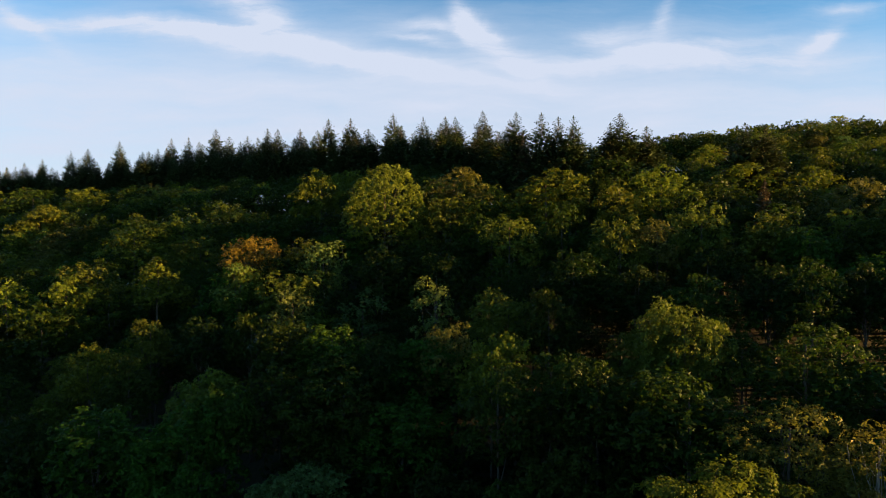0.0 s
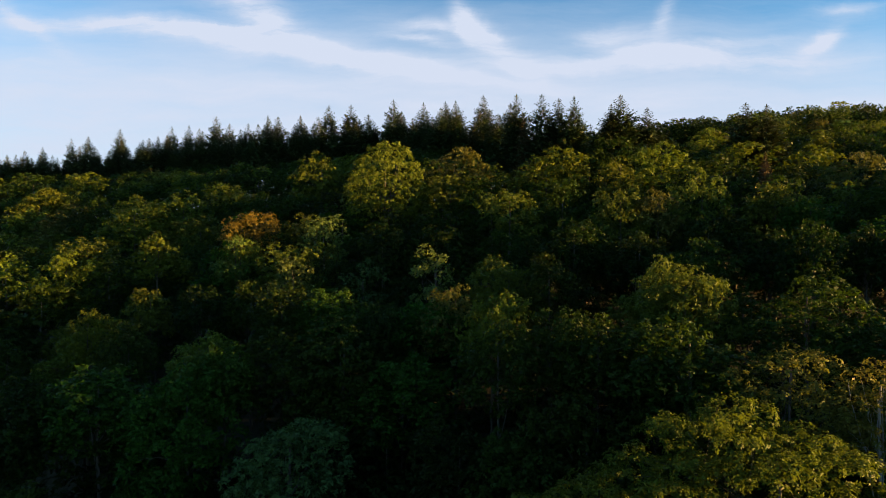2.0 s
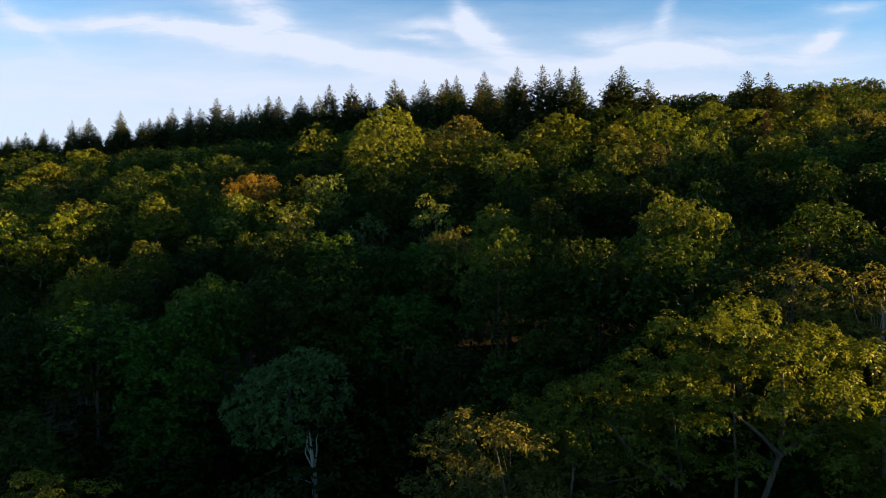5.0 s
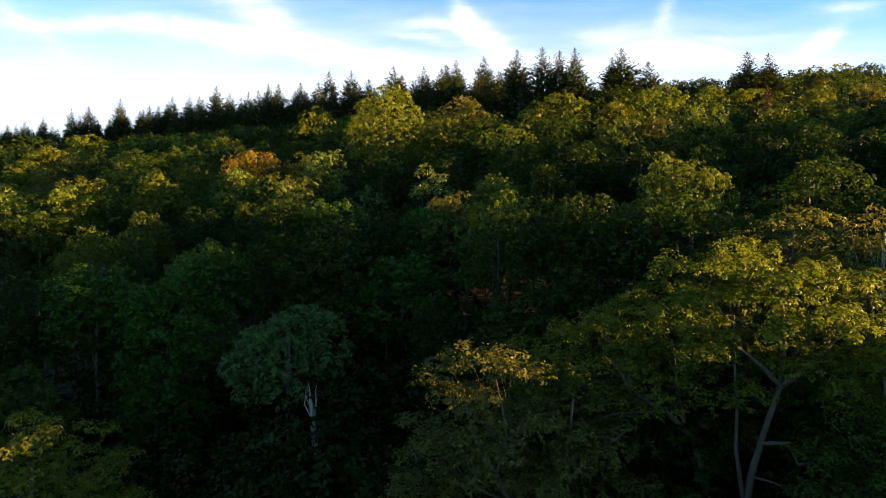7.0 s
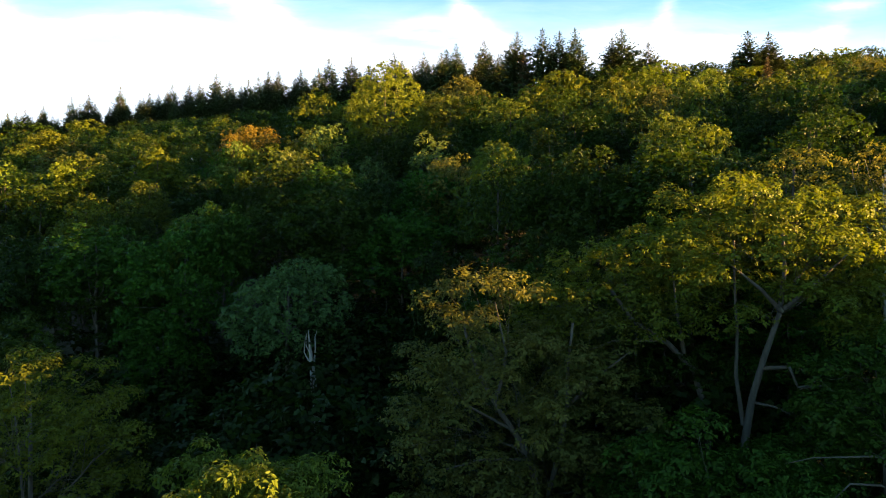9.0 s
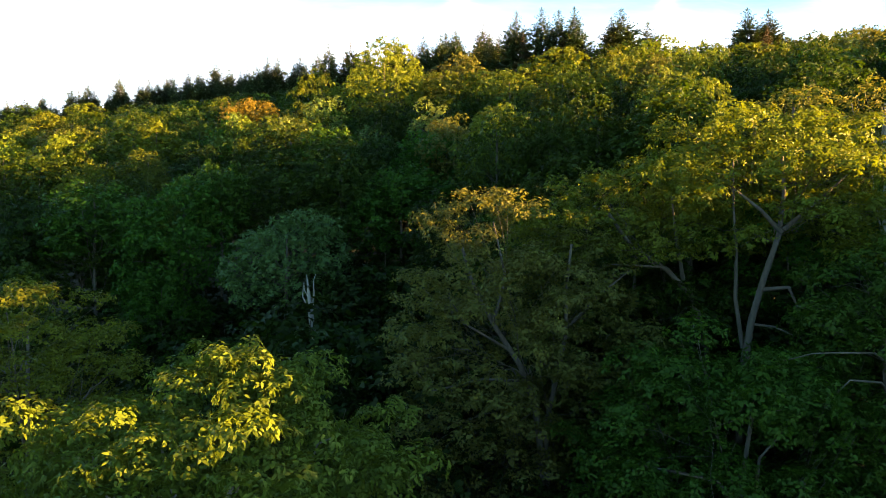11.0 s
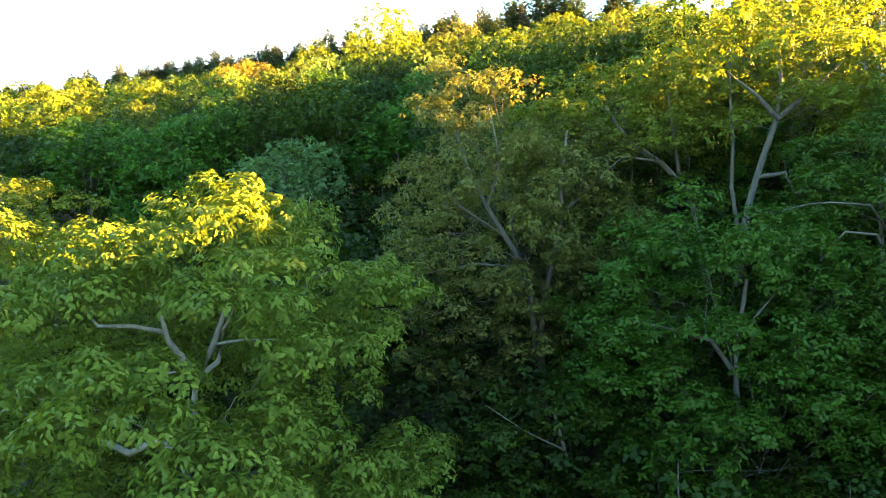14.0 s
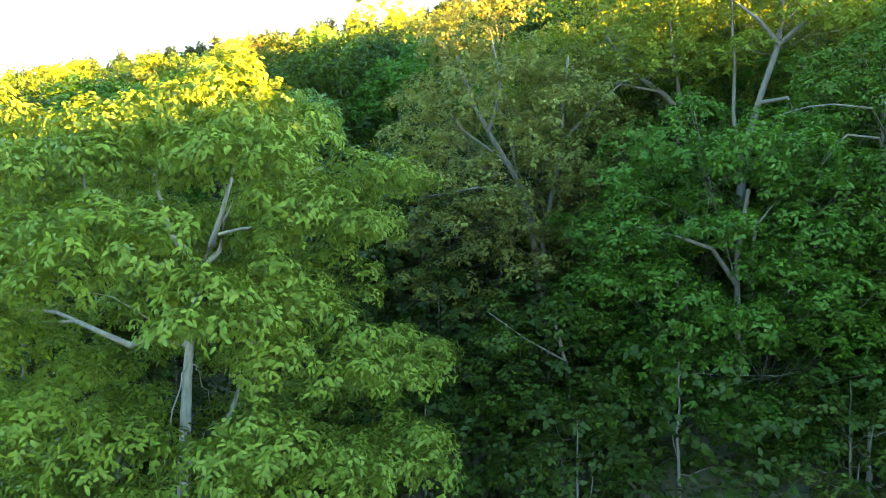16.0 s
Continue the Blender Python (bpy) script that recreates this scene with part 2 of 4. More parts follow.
def leaves(rng, at, normal, along, length, width, fine=False, simple=False):
    """Folded leaves: one bent quad each, two for near trees, a three-cornered one for far trees."""
    along = unit(along - normal * np.sum(along * normal, axis=1, keepdims=True))
    side = np.cross(normal, along)
    n = len(at)
    length, width = length[:, None], width[:, None]
    if simple:
        v = np.stack([at - side * width * 0.5 + along * length * 0.2, at + along * length, at + side * width * 0.5], 1)
        return v.reshape(-1, 3), np.arange(3 * n).reshape(-1, 3)
    if not fine:
        lift = normal * width * 0.22
        v = np.stack([at, at + along * length * 0.5 - side * width * 0.5 + lift, at + along * length - normal * length * 0.12, at + along * length * 0.45 + side * width * 0.5 + lift], 1)
        return v.reshape(-1, 3), np.arange(4 * n).reshape(-1, 4)
    lift = normal * width * 0.18
    v = np.stack([at, at + along * length * 0.30 + side * width * 0.46 + lift, at + along * length * 0.72 + side * width * 0.34 + lift * 0.4 - normal * length * 0.05,
                  at + along * length - normal * length * 0.2, at + along * length * 0.72 - side * width * 0.34 + lift * 0.4 - normal * length * 0.05,
                  at + along * length * 0.30 - side * width * 0.46 + lift], 1)
    base = 6 * np.arange(n)[:, None]
    q = np.concatenate([base + np.array([[3, 2, 1, 0]]), base + np.array([[5, 4, 3, 0]])], 0)
    return v.reshape(-1, 3), q


def tube(points, radii, sides=7):
    """A tapered round limb along a line of points."""
    points, radii = np.asarray(points, float), np.asarray(radii, float)
    run = unit(np.gradient(points, axis=0))
    ref = np.where(np.abs(run[:, 2:3]) > 0.9, np.array([[1.0, 0, 0]]), np.array([[0, 0, 1.0]]))
    a = unit(np.cross(run, ref))
    b = np.cross(run, a)
    ang = np.linspace(0, 2 * np.pi, sides, endpoint=False)
    ring = points[:, None] + radii[:, None, None] * (np.cos(ang)[None, :, None] * a[:, None] + np.sin(ang)[None, :, None] * b[:, None])
    n = len(points)
    i, j = np.meshgrid(np.arange(n - 1), np.arange(sides), indexing="ij")
    k = (j + 1) % sides
    q = np.stack([i * sides + j, i * sides + k, (i + 1) * sides + k, (i + 1) * sides + j], -1).reshape(-1, 4)
    return ring.reshape(-1, 3), q


def joined(pieces):
    vs, qs, at = [], [], 0
    for v, q in pieces:
        vs.append(v)
        qs.append(np.asarray(q) + at)
        at += len(v)
    return np.concatenate(vs), np.concatenate(qs)


def bow(rng, a, b, rise, steps=7, wobble=0.0):
    """Points of a bent limb from a to b."""
    a, b = np.asarray(a, float), np.asarray(b, float)
    mid = (a + b) / 2 + np.array([0, 0, rise])
    t = np.linspace(0, 1, steps)[:, None]
    line = (1 - t) ** 2 * a + 2 * t * (1 - t) * mid + t * t * b
    line[1:-1] += rng.normal(0, 1, (steps - 2, 3)) * wobble
    return line


# ---- trees ----
def crown_clumps(rng, height, radius, depth, count, size, lean=(0, 0), hollow=0.25, skirt=0.5, pack=0.64, clear=(), billow=0.0, rough=0.08, flat=1.0):
    """Middles and sizes of the leaf clumps of a domed, uneven crown; with billow they gather into rounded boughs of that radius."""
    out, tries = [], 0
    mid, rad = np.zeros((count, 3)), np.zeros(count)
    lobes = rng.normal(0, 1, (6, 3))
    lobes = unit(lobes)
    swell = rng.uniform(-0.34, 0.34, 6)
    if billow:
        many = int(4.2 * (radius * radius + radius * depth) / (2.4 * billow * billow))
        lobes = crown_clumps(rng, height, radius, depth, many, billow, lean, hollow * 0.5, skirt, 0.72, clear, rough=0.2, flat=flat)
        while len(out) < count and tries < count * 30:
            tries += 1
            c, big = lobes[rng.integers(len(lobes))]
            d = unit(rng.normal(0, 1, 3))
            if d[2] < -0.35:
                continue
            s = size * rng.uniform(0.6, 1.4)
            p = c + d * np.array([1.0, 1.0, 0.9]) * max(0.2, big - 0.45 * s) * rng.uniform(0.85, 1.1)
            if any(np.linalg.norm(p - np.array(g[:3])) < g[3] + 0.5 * s for g in clear):
                continue
            n = len(out)
            if n == 0 or np.all(((mid[:n] - p) ** 2).sum(axis=1) > (pack * (s + rad[:n])) ** 2):
                mid[n], rad[n] = p, s
                out.append((p, s))
        return out
    while len(out) < count and tries < count * 22:
        tries += 1
        d = unit(rng.normal(0, 1, 3))
        if d[2] < -skirt:
            continue
        r = 1.0 if rng.random() > hollow else rng.uniform(0.45, 0.9)
        r *= 1 + float(np.sum(swell * np.maximum(0, lobes @ d) ** 3)) + rng.uniform(-rough, rough)
        s = size * rng.uniform(0.6, 1.4)
        up = depth * 0.62 if d[2] > 0 else depth * 0.55
        p = np.array([d[0] * (radius - s * 0.7) * r, d[1] * (radius - s * 0.7) * r, height - depth * 0.62 + math.copysign(abs(d[2]) ** flat, d[2]) * (up - s * 0.6) * r])
        p[:2] += np.array(lean) * (p[2] - height + depth)
        if any(np.linalg.norm(p - np.array(c[:3])) < c[3] + 0.5 * s for c in clear):
            continue
        n = len(out)
        if n == 0 or np.all(((mid[:n] - p) ** 2).sum(axis=1) > (pack * (s + rad[:n])) ** 2):
            mid[n], rad[n] = p, s
            out.append((p, s))
    return out


def clump_leaves(rng, clumps, density, length, width, droop, fine, rosette=0, simple=False):
    """Leaves over the upper shells of the clumps; near trees carry them in drooping rosettes."""
    at, nor, run, puff = [], [], [], []
    for p, s in clumps:
        n = max(6, int(density * s * s * 8))
        d = unit(rng.normal(0, 1, (n, 3)))
        d[:, 2] = np.where(d[:, 2] < -0.25, -d[:, 2], d[:, 2])
        shell = s * rng.uniform(0.84, 1.04, (n, 1)) * (1 + 0.18 * np.sin(d[:, :1] * 5 + p[0]) * np.cos(d[:, 1:2] * 5 + p[1]))
        tip = p + d * shell * np.array([1.0, 1.0, 0.85 if rosette else 1.12])
        if rosette:
            turn = rng.uniform(0, 2 * np.pi, (n, 1)) + np.linspace(0, 2 * np.pi, rosette, endpoint=False)[None] + rng.uniform(-0.3, 0.3, (n, rosette))
            out = np.stack([np.cos(turn), np.sin(turn), np.zeros_like(turn)], -1) + d[:, None] * 0.7
            out[..., 2] -= droop * rng.uniform(0.5, 1.5, turn.shape)
            out = unit(out)
            pos = tip[:, None] + out * 0.03 + rng.normal(0, 0.05, (n, rosette, 3))
            up = d[:, None] + np.array([0, 0, 0.3]) + rng.normal(0, 0.36, (n, rosette, 3))
            at.append(pos.reshape(-1, 3)), nor.append(up.reshape(-1, 3)), run.append(out.reshape(-1, 3)), puff.append(np.repeat(d, rosette, 0))
        else:
            # tufts of six leaves round the tips of the twigs, with gaps between them
            m = max(4, n // 6)
            d, tip = d[:m, None], tip[:m, None] * np.ones((1, 6, 1))
            ray = unit(d * 0.7 + np.array([0, 0, 0.35]) + rng.normal(0, 0.75, (m, 6, 3)))
            at.append((tip + ray * length * 0.55).reshape(-1, 3))
            nor.append((ray * 0.7 + d * 0.5 + np.array([0, 0, 0.2]) + rng.normal(0, 0.35, (m, 6, 3))).reshape(-1, 3))
            run.append((ray * 0.6 + rng.normal(0, 0.6, (m, 6, 3)) - np.array([0, 0, droop])).reshape(-1, 3)), puff.append((d * np.ones((1, 6, 1))).reshape(-1, 3))
    at, nor, run = np.concatenate(at), unit(np.concatenate(nor)), np.concatenate(run)
    n = len(at)
    v, q = leaves(rng, at, nor, run, length * rng.uniform(0.7, 1.3, n), width * rng.uniform(0.7, 1.3, n), fine, simple)
    shade = unit(np.concatenate(puff) * (0.4 if rosette else 0.5) + nor * 0.8)
    return v, q, np.repeat(shade, len(v) // n, 0)


def limb_set(rng, clumps, base, fork, girth, mains, lean_top, twigs=True, stem_line=()):
    """The trunk line and, for each main limb, its bent tubes with side branches to the clumps."""
    top = np.array(lean_top)
    base = np.array(base, float)
    trunk_line = bow(rng, base, top, 0, 9, girth * 0.25)
    if len(stem_line):
        known = np.array([(stem_line[0][0], stem_line[0][1], base[2])] + list(stem_line))
        run = np.concatenate([[0], np.cumsum(np.linalg.norm(np.diff(known, axis=0), axis=1))])
        trunk_line = np.stack([np.interp(np.linspace(0, run[-1], 9), run, known[:, c]) for c in range(3)], 1)
        base, top = trunk_line[0], trunk_line[-1]
    t = np.linspace(0, 1, 9)
    trunk_r = girth * (1.0 - 0.72 * t) + girth * 0.45 * np.exp(-t * 14)
    trunk = tube(trunk_line, trunk_r, 10)
    pts = np.array([p for p, s in clumps])
    seeds = pts[rng.choice(len(pts), min(mains, len(pts)), replace=False)]
    owner = np.argmin(np.linalg.norm(pts[:, None] - seeds[None], axis=2), axis=1)
    limbs = []
    for m in range(len(seeds)):
        mine = pts[owner == m]
        if not len(mine):
            continue
        goal = mine.mean(axis=0)
        f = fork + (0.95 - fork) * rng.uniform(0, 1)
        f = min(f, max(fork, 0.9 * (goal[2] - base[2]) / max(0.1, top[2] - base[2])))
        start = np.array([np.interp(f, t, trunk_line[:, c]) for c in range(3)])
        r0 = girth * (1.0 - 0.72 * f) * rng.uniform(0.38, 0.55) * (0.45 if len(stem_line) else 1.0)
        line = bow(rng, start, goal, 0.12 * np.linalg.norm(goal - start), 8, 0.07)
        pieces = [tube(line, np.linspace(r0, r0 * 0.35, 8), 7)]
        for q in mine[::5 if len(stem_line) else 2] if twigs else ():
            a = line[rng.integers(2, 7)]
            pieces.append(tube(bow(rng, a, q, 0.1, 5, 0.05), np.linspace(r0 * 0.25, 0.008, 5), 4))
        limbs.append(joined(pieces))
    return trunk, limbs


def broadleaf(name, seed, height, radius, depth, leaf_mat, label, clumps=60, size=1.2, density=10, leaf=(0.3, 0.18), droop=0.3, fine=False, rosette=0,
              girth=0.2, fork=0.4, mains=8, lean=(0, 0), wood=None, hollow=0.25, skirt=0.5, split=False, simple=False, pack=0.64, clear=(), boughs=(), billow=0.0, stem=0.25, stem_line=(), twigs=True, flat=1.0, group="trees of the slope"):
    """A broadleaved tree standing at the origin: trunk, limbs and a crown of many small leaves."""
    rng = np.random.default_rng(seed)
    tree = tagged(new(name), label, "tree", group)
    cl = crown_clumps(rng, height, radius, depth, clumps, size, lean, hollow, skirt, pack, clear, billow, flat=flat)
    if not len(clear):
        over = max(p[2] + 0.9 * s for p, s in cl) - height
        cl = [(p - np.array([0, 0, over]), s) for p, s in cl]
    wood = wood or GREY_BARK
    tip = (lean[0] * depth * 0.8, lean[1] * depth * 0.8, height - depth * stem)
    trunk, limbs = limb_set(rng, cl, (0, 0, -0.4), fork, girth, mains, tip, twigs and not simple, stem_line)
    if split:
        part("trunk", *trunk, wood, tree, smooth_faces=True)
        for line, r in boughs:
            part("limb", *tube(line, np.linspace(r, r * 0.3, len(line)), 8), wood, tree, smooth_faces=True)
        for item in limbs:
            part("limb", *item, wood, tree, smooth_faces=True)
    else:
        part("trunk", *joined([trunk] + limbs), wood, tree, smooth_faces=True)
    v, q, shade = clump_leaves(rng, cl, density, leaf[0], leaf[1], droop, fine, rosette, simple)
    part("crown", v, q, leaf_mat, tree, normals=shade)
    return tree


def conifer(name, seed, height, radius, leaf_mat, label, gap=0.42, thin=0.0, bare=0.12):
    """A spruce: a straight tapered stem with whorls of drooping branches and brushes of needles."""
    rng = np.random.default_rng(seed)
    tree = tagged(new(name), label, "tree", "spruces of the ridge")
    line = np.stack([np.zeros(8), np.zeros(8), np.linspace(-0.4, height, 8)], 1)
    wood = [tube(line, np.linspace(0.17, 0.015, 8), 7)]
    at, nor, run, size = [], [], [], []
    z = height * bare
    while z < height - 0.15:
        f = (height - z) / height
        reach = radius * (f ** 0.88) * rng.uniform(0.8, 1.12) + 0.10
        many = rng.integers(5, 8) if f > 0.08 else 4
        first = rng.uniform(0, 6.28)
        for b in range(many):
            if rng.random() < thin * 0.6:
                continue
            a = first + b * 6.283 / many + rng.uniform(-0.25, 0.25)
            r = reach * rng.uniform(0.7, 1.15)
            way = np.array([math.cos(a), math.sin(a), 0.0])
            end = np.array([0, 0, z + r * (0.45 - 0.65 * f)]) + way * r
            arm = bow(rng, (0, 0, z), end, -0.10 * r, 5, 0.02)
            wood.append(tube(arm[::2], np.linspace(0.035 * (0.4 + f), 0.008, 3), 3))
            steps = max(3, min(9, int(r / 0.22)))
            for s in np.linspace(0.22, 1.0, steps):
                p = np.array([np.interp(s, np.linspace(0, 1, 5), arm[:, c]) for c in range(3)])
                for side in (-1, 1, 0):
                    out = way * (0.7 if side else 1.0) + side * np.array([-way[1], way[0], 0]) * 0.8 + np.array([0, 0, rng.uniform(-0.45, 0.15)])
                    at.append(p), run.append(out), nor.append(np.array([0, 0, 1.0]) + rng.normal(0, 0.45, 3))
                    size.append((0.44 + 0.30 * (1 - s) * r) * rng.uniform(0.7, 1.2) * (0.35 + 0.65 * min(1.0, f * 4)))
        z += gap * (0.45 + 0.7 * f) * rng.uniform(0.8, 1.2)
    for s in range(4):
        at.append(np.array([0, 0, height - 0.25])), run.append(np.array([rng.normal(0, 0.05), rng.normal(0, 0.05), 1.0])), nor.append(np.array([rng.normal(), rng.normal(), 0.1])), size.append(0.45)
    size = np.array(size)
    wide = size * 0.55
    wide[-4:] = 0.16
    part("trunk", *joined(wood), BROWN_BARK, tree, smooth_faces=True)
    part("crown", *leaves(rng, np.array(at), unit(np.array(nor)), np.array(run), size, wide, simple=True), leaf_mat, tree)
    return tree


# ---- the ground: one sheet to the horizon ----
def build_ground():
    xs = np.unique(np.concatenate([np.arange(-200, 201, 8), np.linspace(-2500, -200, 24), np.linspace(200, 2500, 24)]))
    ys = np.unique(np.concatenate([np.arange(-80, 241, 8), np.linspace(-2000, -80, 20), np.linspace(240, 2500, 20)]))
    v = np.array([(x, y, ground_at(x, y) + 0.5 * math.sin(x * 0.21) * math.cos(y * 0.17) - 0.5) for y in ys for x in xs])
    i, j = np.meshgrid(np.arange(len(ys) - 1), np.arange(len(xs) - 1), indexing="ij")
    n = len(xs)
    q = np.stack([i * n + j, i * n + j + 1, (i + 1) * n + j + 1, (i + 1) * n + j], -1).reshape(-1, 4)
    ground = new("ground", mesh_of("ground", v, q, SOIL, True))
    tagged(ground, "steep forest floor of brown leaf litter under trees", "ground", kind="structure")


build_ground()

# ---- trees that stand nearest, each built for its place ----
TAKEN = []


def near_tree(name, seed, x, y, top, radius, depth, mat, label, stem_line=(), boughs=(), clear=(), **more):
    """A tree of its own; stem, boughs and gaps in the crown are given by their places in the world."""
    foot = np.array((x, y, ground_at(x, y) - 0.1))
    own = [(np.asarray(line) - foot, r) for line, r in boughs]
    stem = [np.asarray(p) - foot for p in stem_line]
    gaps = [(*(np.asarray(c[:3]) - foot), c[3]) for c in clear]
    tree = broadleaf(name, seed, top - foot[2], radius, depth, mat, label, split=True, group="trees at the foot of the slope", stem_line=stem, boughs=own, clear=gaps, **more)
    tree.matrix_basis = pose(*foot)
    TAKEN.append((x, y, radius))
    return tree


NEAR = dict(rosette=6, leaf=(0.155, 0.074), droop=0.75, pack=0.60, fine=True)
MIDDLE = dict(rosette=6, leaf=(0.165, 0.085), droop=0.5, pack=0.64)

near_tree("oak_tree", 11, -6.9, 18.4, 15.6, 6.2, 10.8, FRESH, "tall spreading oak with fresh green leaves and grey forked trunk",
          clumps=860, size=0.60, density=13, wood=OAK_BARK, girth=0.26, fork=0.75, mains=4, twigs=False, flat=0.55, hollow=0.15, skirt=0.85, billow=1.35,
          stem_line=((-6.9, 18.6, 4.0), (-6.72, 18.5, 7.95), (-6.62, 18.5, 9.2), (-6.38, 18.3, 10.3), (-6.25, 18.2, 11.3)),
          boughs=((((-6.25, 18.2, 11.2), (-6.59, 18.1, 11.82), (-6.92, 18.0, 12.28), (-7.02, 17.9, 12.8), (-7.35, 18.0, 13.9)), 0.12),
                  (((-6.2, 18.2, 11.2), (-5.83, 18.1, 11.97), (-5.53, 18.0, 12.72), (-5.1, 18.0, 14.2)), 0.125),
                  (((-5.98, 18.2, 11.45), (-5.6, 18.0, 11.74), (-5.41, 17.9, 12.6), (-5.0, 17.8, 13.4)), 0.08),
                  (((-6.91, 18.0, 12.5), (-7.72, 17.8, 12.7), (-8.53, 17.5, 12.75), (-8.75, 17.3, 13.22), (-8.78, 17.2, 14.1)), 0.07),
                  (((-6.6, 18.5, 9.2), (-7.46, 18.3, 9.53), (-8.13, 18.3, 9.2), (-9.24, 18.6, 9.58), (-10.56, 19.0, 10.04), (-12.3, 19.0, 10.2)), 0.13),
                  (((-9.97, 18.8, 9.8), (-10.95, 18.6, 9.8), (-11.9, 18.6, 9.7)), 0.05),
                  (((-6.4, 18.5, 4.6), (-6.0, 18.3, 6.3), (-5.24, 18.0, 7.68), (-4.62, 17.6, 9.4), (-4.21, 17.4, 10.9)), 0.10),
                  (((-4.5, 18.6, 11.6), (-3.52, 18.6, 13.2), (-3.28, 18.5, 13.85), (-2.72, 18.5, 14.1), (-2.5, 18.5, 14.8)), 0.035),
                  (((-5.6, 18.0, 12.2), (-4.9, 17.7, 12.34), (-4.08, 17.5, 12.37), (-3.44, 17.3, 12.4)), 0.045),
                  (((-6.33, 18.2, 11.2), (-6.69, 17.8, 11.5), (-7.2, 17.6, 11.4)), 0.045)),
          clear=((-5.9, 17.3, 12.0, 0.95), (-5.5, 16.1, 12.05, 0.9), (-5.0, 14.6, 12.1, 0.85), (-6.1, 17.3, 9.75, 0.5), (-5.6, 16.0, 9.9, 0.5), (-5.1, 14.7, 10.1, 0.45),
                 (-8.5, 17.3, 9.8, 0.55), (-7.8, 16.0, 9.95, 0.5), (-7.1, 14.7, 10.1, 0.45), (-10.2, 17.7, 10.2, 0.55), (-9.4, 16.5, 10.35, 0.5), (-8.6, 15.2, 10.5, 0.45), (-2.9, 17.4, 14.0, 0.6), (-2.6, 16.4, 14.0, 0.5)), **NEAR)
near_tree("oak_tree", 12, -18.2, 29.4, 18.0, 4.3, 9.0, YELLOW, "leafy green oak beyond the tall spreading oak",
          clumps=220, size=0.66, density=8, girth=0.2, fork=0.45, mains=8, skirt=0.8, billow=1.2, **MIDDLE)
near_tree("maple_tree", 13, 1.5, 27.2, 21.6, 3.5, 11.0, RUSSET, "open maple with russet young leaves and slanting grey limbs",
          clumps=360, size=0.52, density=8.5, girth=0.20, fork=0.5, mains=7, hollow=0.42, billow=0.9, skirt=0.9,
          stem_line=((4.4, 27.2, 6.0), (3.93, 26.9, 12.35), (3.53, 26.9, 13.89), (2.91, 26.7, 14.97), (2.07, 26.4, 16.22), (1.45, 26.3, 17.33), (0.9, 26.4, 19.2)),
          boughs=((((2.07, 26.4, 16.2), (2.37, 26.2, 17.1), (2.54, 26.1, 18.2), (2.12, 26.2, 20.2)), 0.09),
                  (((3.6, 26.9, 13.8), (1.64, 26.2, 14.03), (-0.33, 25.8, 13.66), (-0.96, 25.6, 14.55)), 0.06),
                  (((2.91, 26.7, 15.0), (0.99, 25.8, 16.25), (0.35, 25.6, 17.3)), 0.06)), **MIDDLE)
near_tree("maple_tree", 20, 5.7, 28.3, 20.2, 3.2, 9.0, OLIVE, "maple with dull olive brown leaves and a pale slanting stem",
          clumps=280, size=0.52, density=8, billow=0.9, girth=0.17, fork=0.5, mains=8, hollow=0.4, skirt=0.85,
          stem_line=((4.3, 27.2, 6.0), (4.28, 27.0, 12.33), (4.75, 27.0, 14.14), (5.14, 27.0, 15.96), (5.07, 26.8, 17.76), (5.3, 26.9, 19.3)),
          boughs=((((5.14, 27.0, 15.96), (6.37, 26.6, 17.3), (7.44, 26.4, 18.2)), 0.07),), **MIDDLE)
near_tree("oak_tree", 14, 14.6, 30.4, 25.9, 5.5, 6.6, YELLOW, "wide umbrella oak with yellow-green leaves and bare leaning trunk",
          clumps=420, size=0.58, density=9, girth=0.22, fork=0.72, mains=9, hollow=0.3, skirt=0.7, billow=1.25,
          stem_line=((12.0, 27.4, 9.0), (12.38, 27.2, 15.0), (12.61, 27.2, 16.1), (12.96, 27.1, 17.5), (13.37, 27.0, 18.84), (13.75, 27.1, 19.74), (14.2, 27.6, 21.5), (14.4, 28.2, 23.0)),
          boughs=((((12.96, 27.1, 17.4), (13.88, 26.7, 17.52), (14.15, 26.5, 16.69), (15.1, 26.3, 16.88)), 0.10), (((14.1, 26.5, 16.75), (14.5, 26.2, 16.9), (14.8, 26.1, 17.3)), 0.04),
                  (((12.66, 27.2, 16.0), (13.27, 26.6, 15.96), (13.87, 26.4, 15.65)), 0.06), (((13.75, 27.0, 19.7), (12.84, 26.8, 20.6), (11.65, 26.9, 21.6)), 0.11),
                  (((12.4, 27.5, 15.0), (12.11, 27.5, 17.04), (12.08, 27.3, 18.87), (11.93, 27.2, 20.69), (11.92, 27.2, 22.6)), 0.10),
                  (((13.82, 27.0, 19.8), (15.06, 26.8, 20.9), (16.4, 27.0, 22.0)), 0.10)), **MIDDLE)
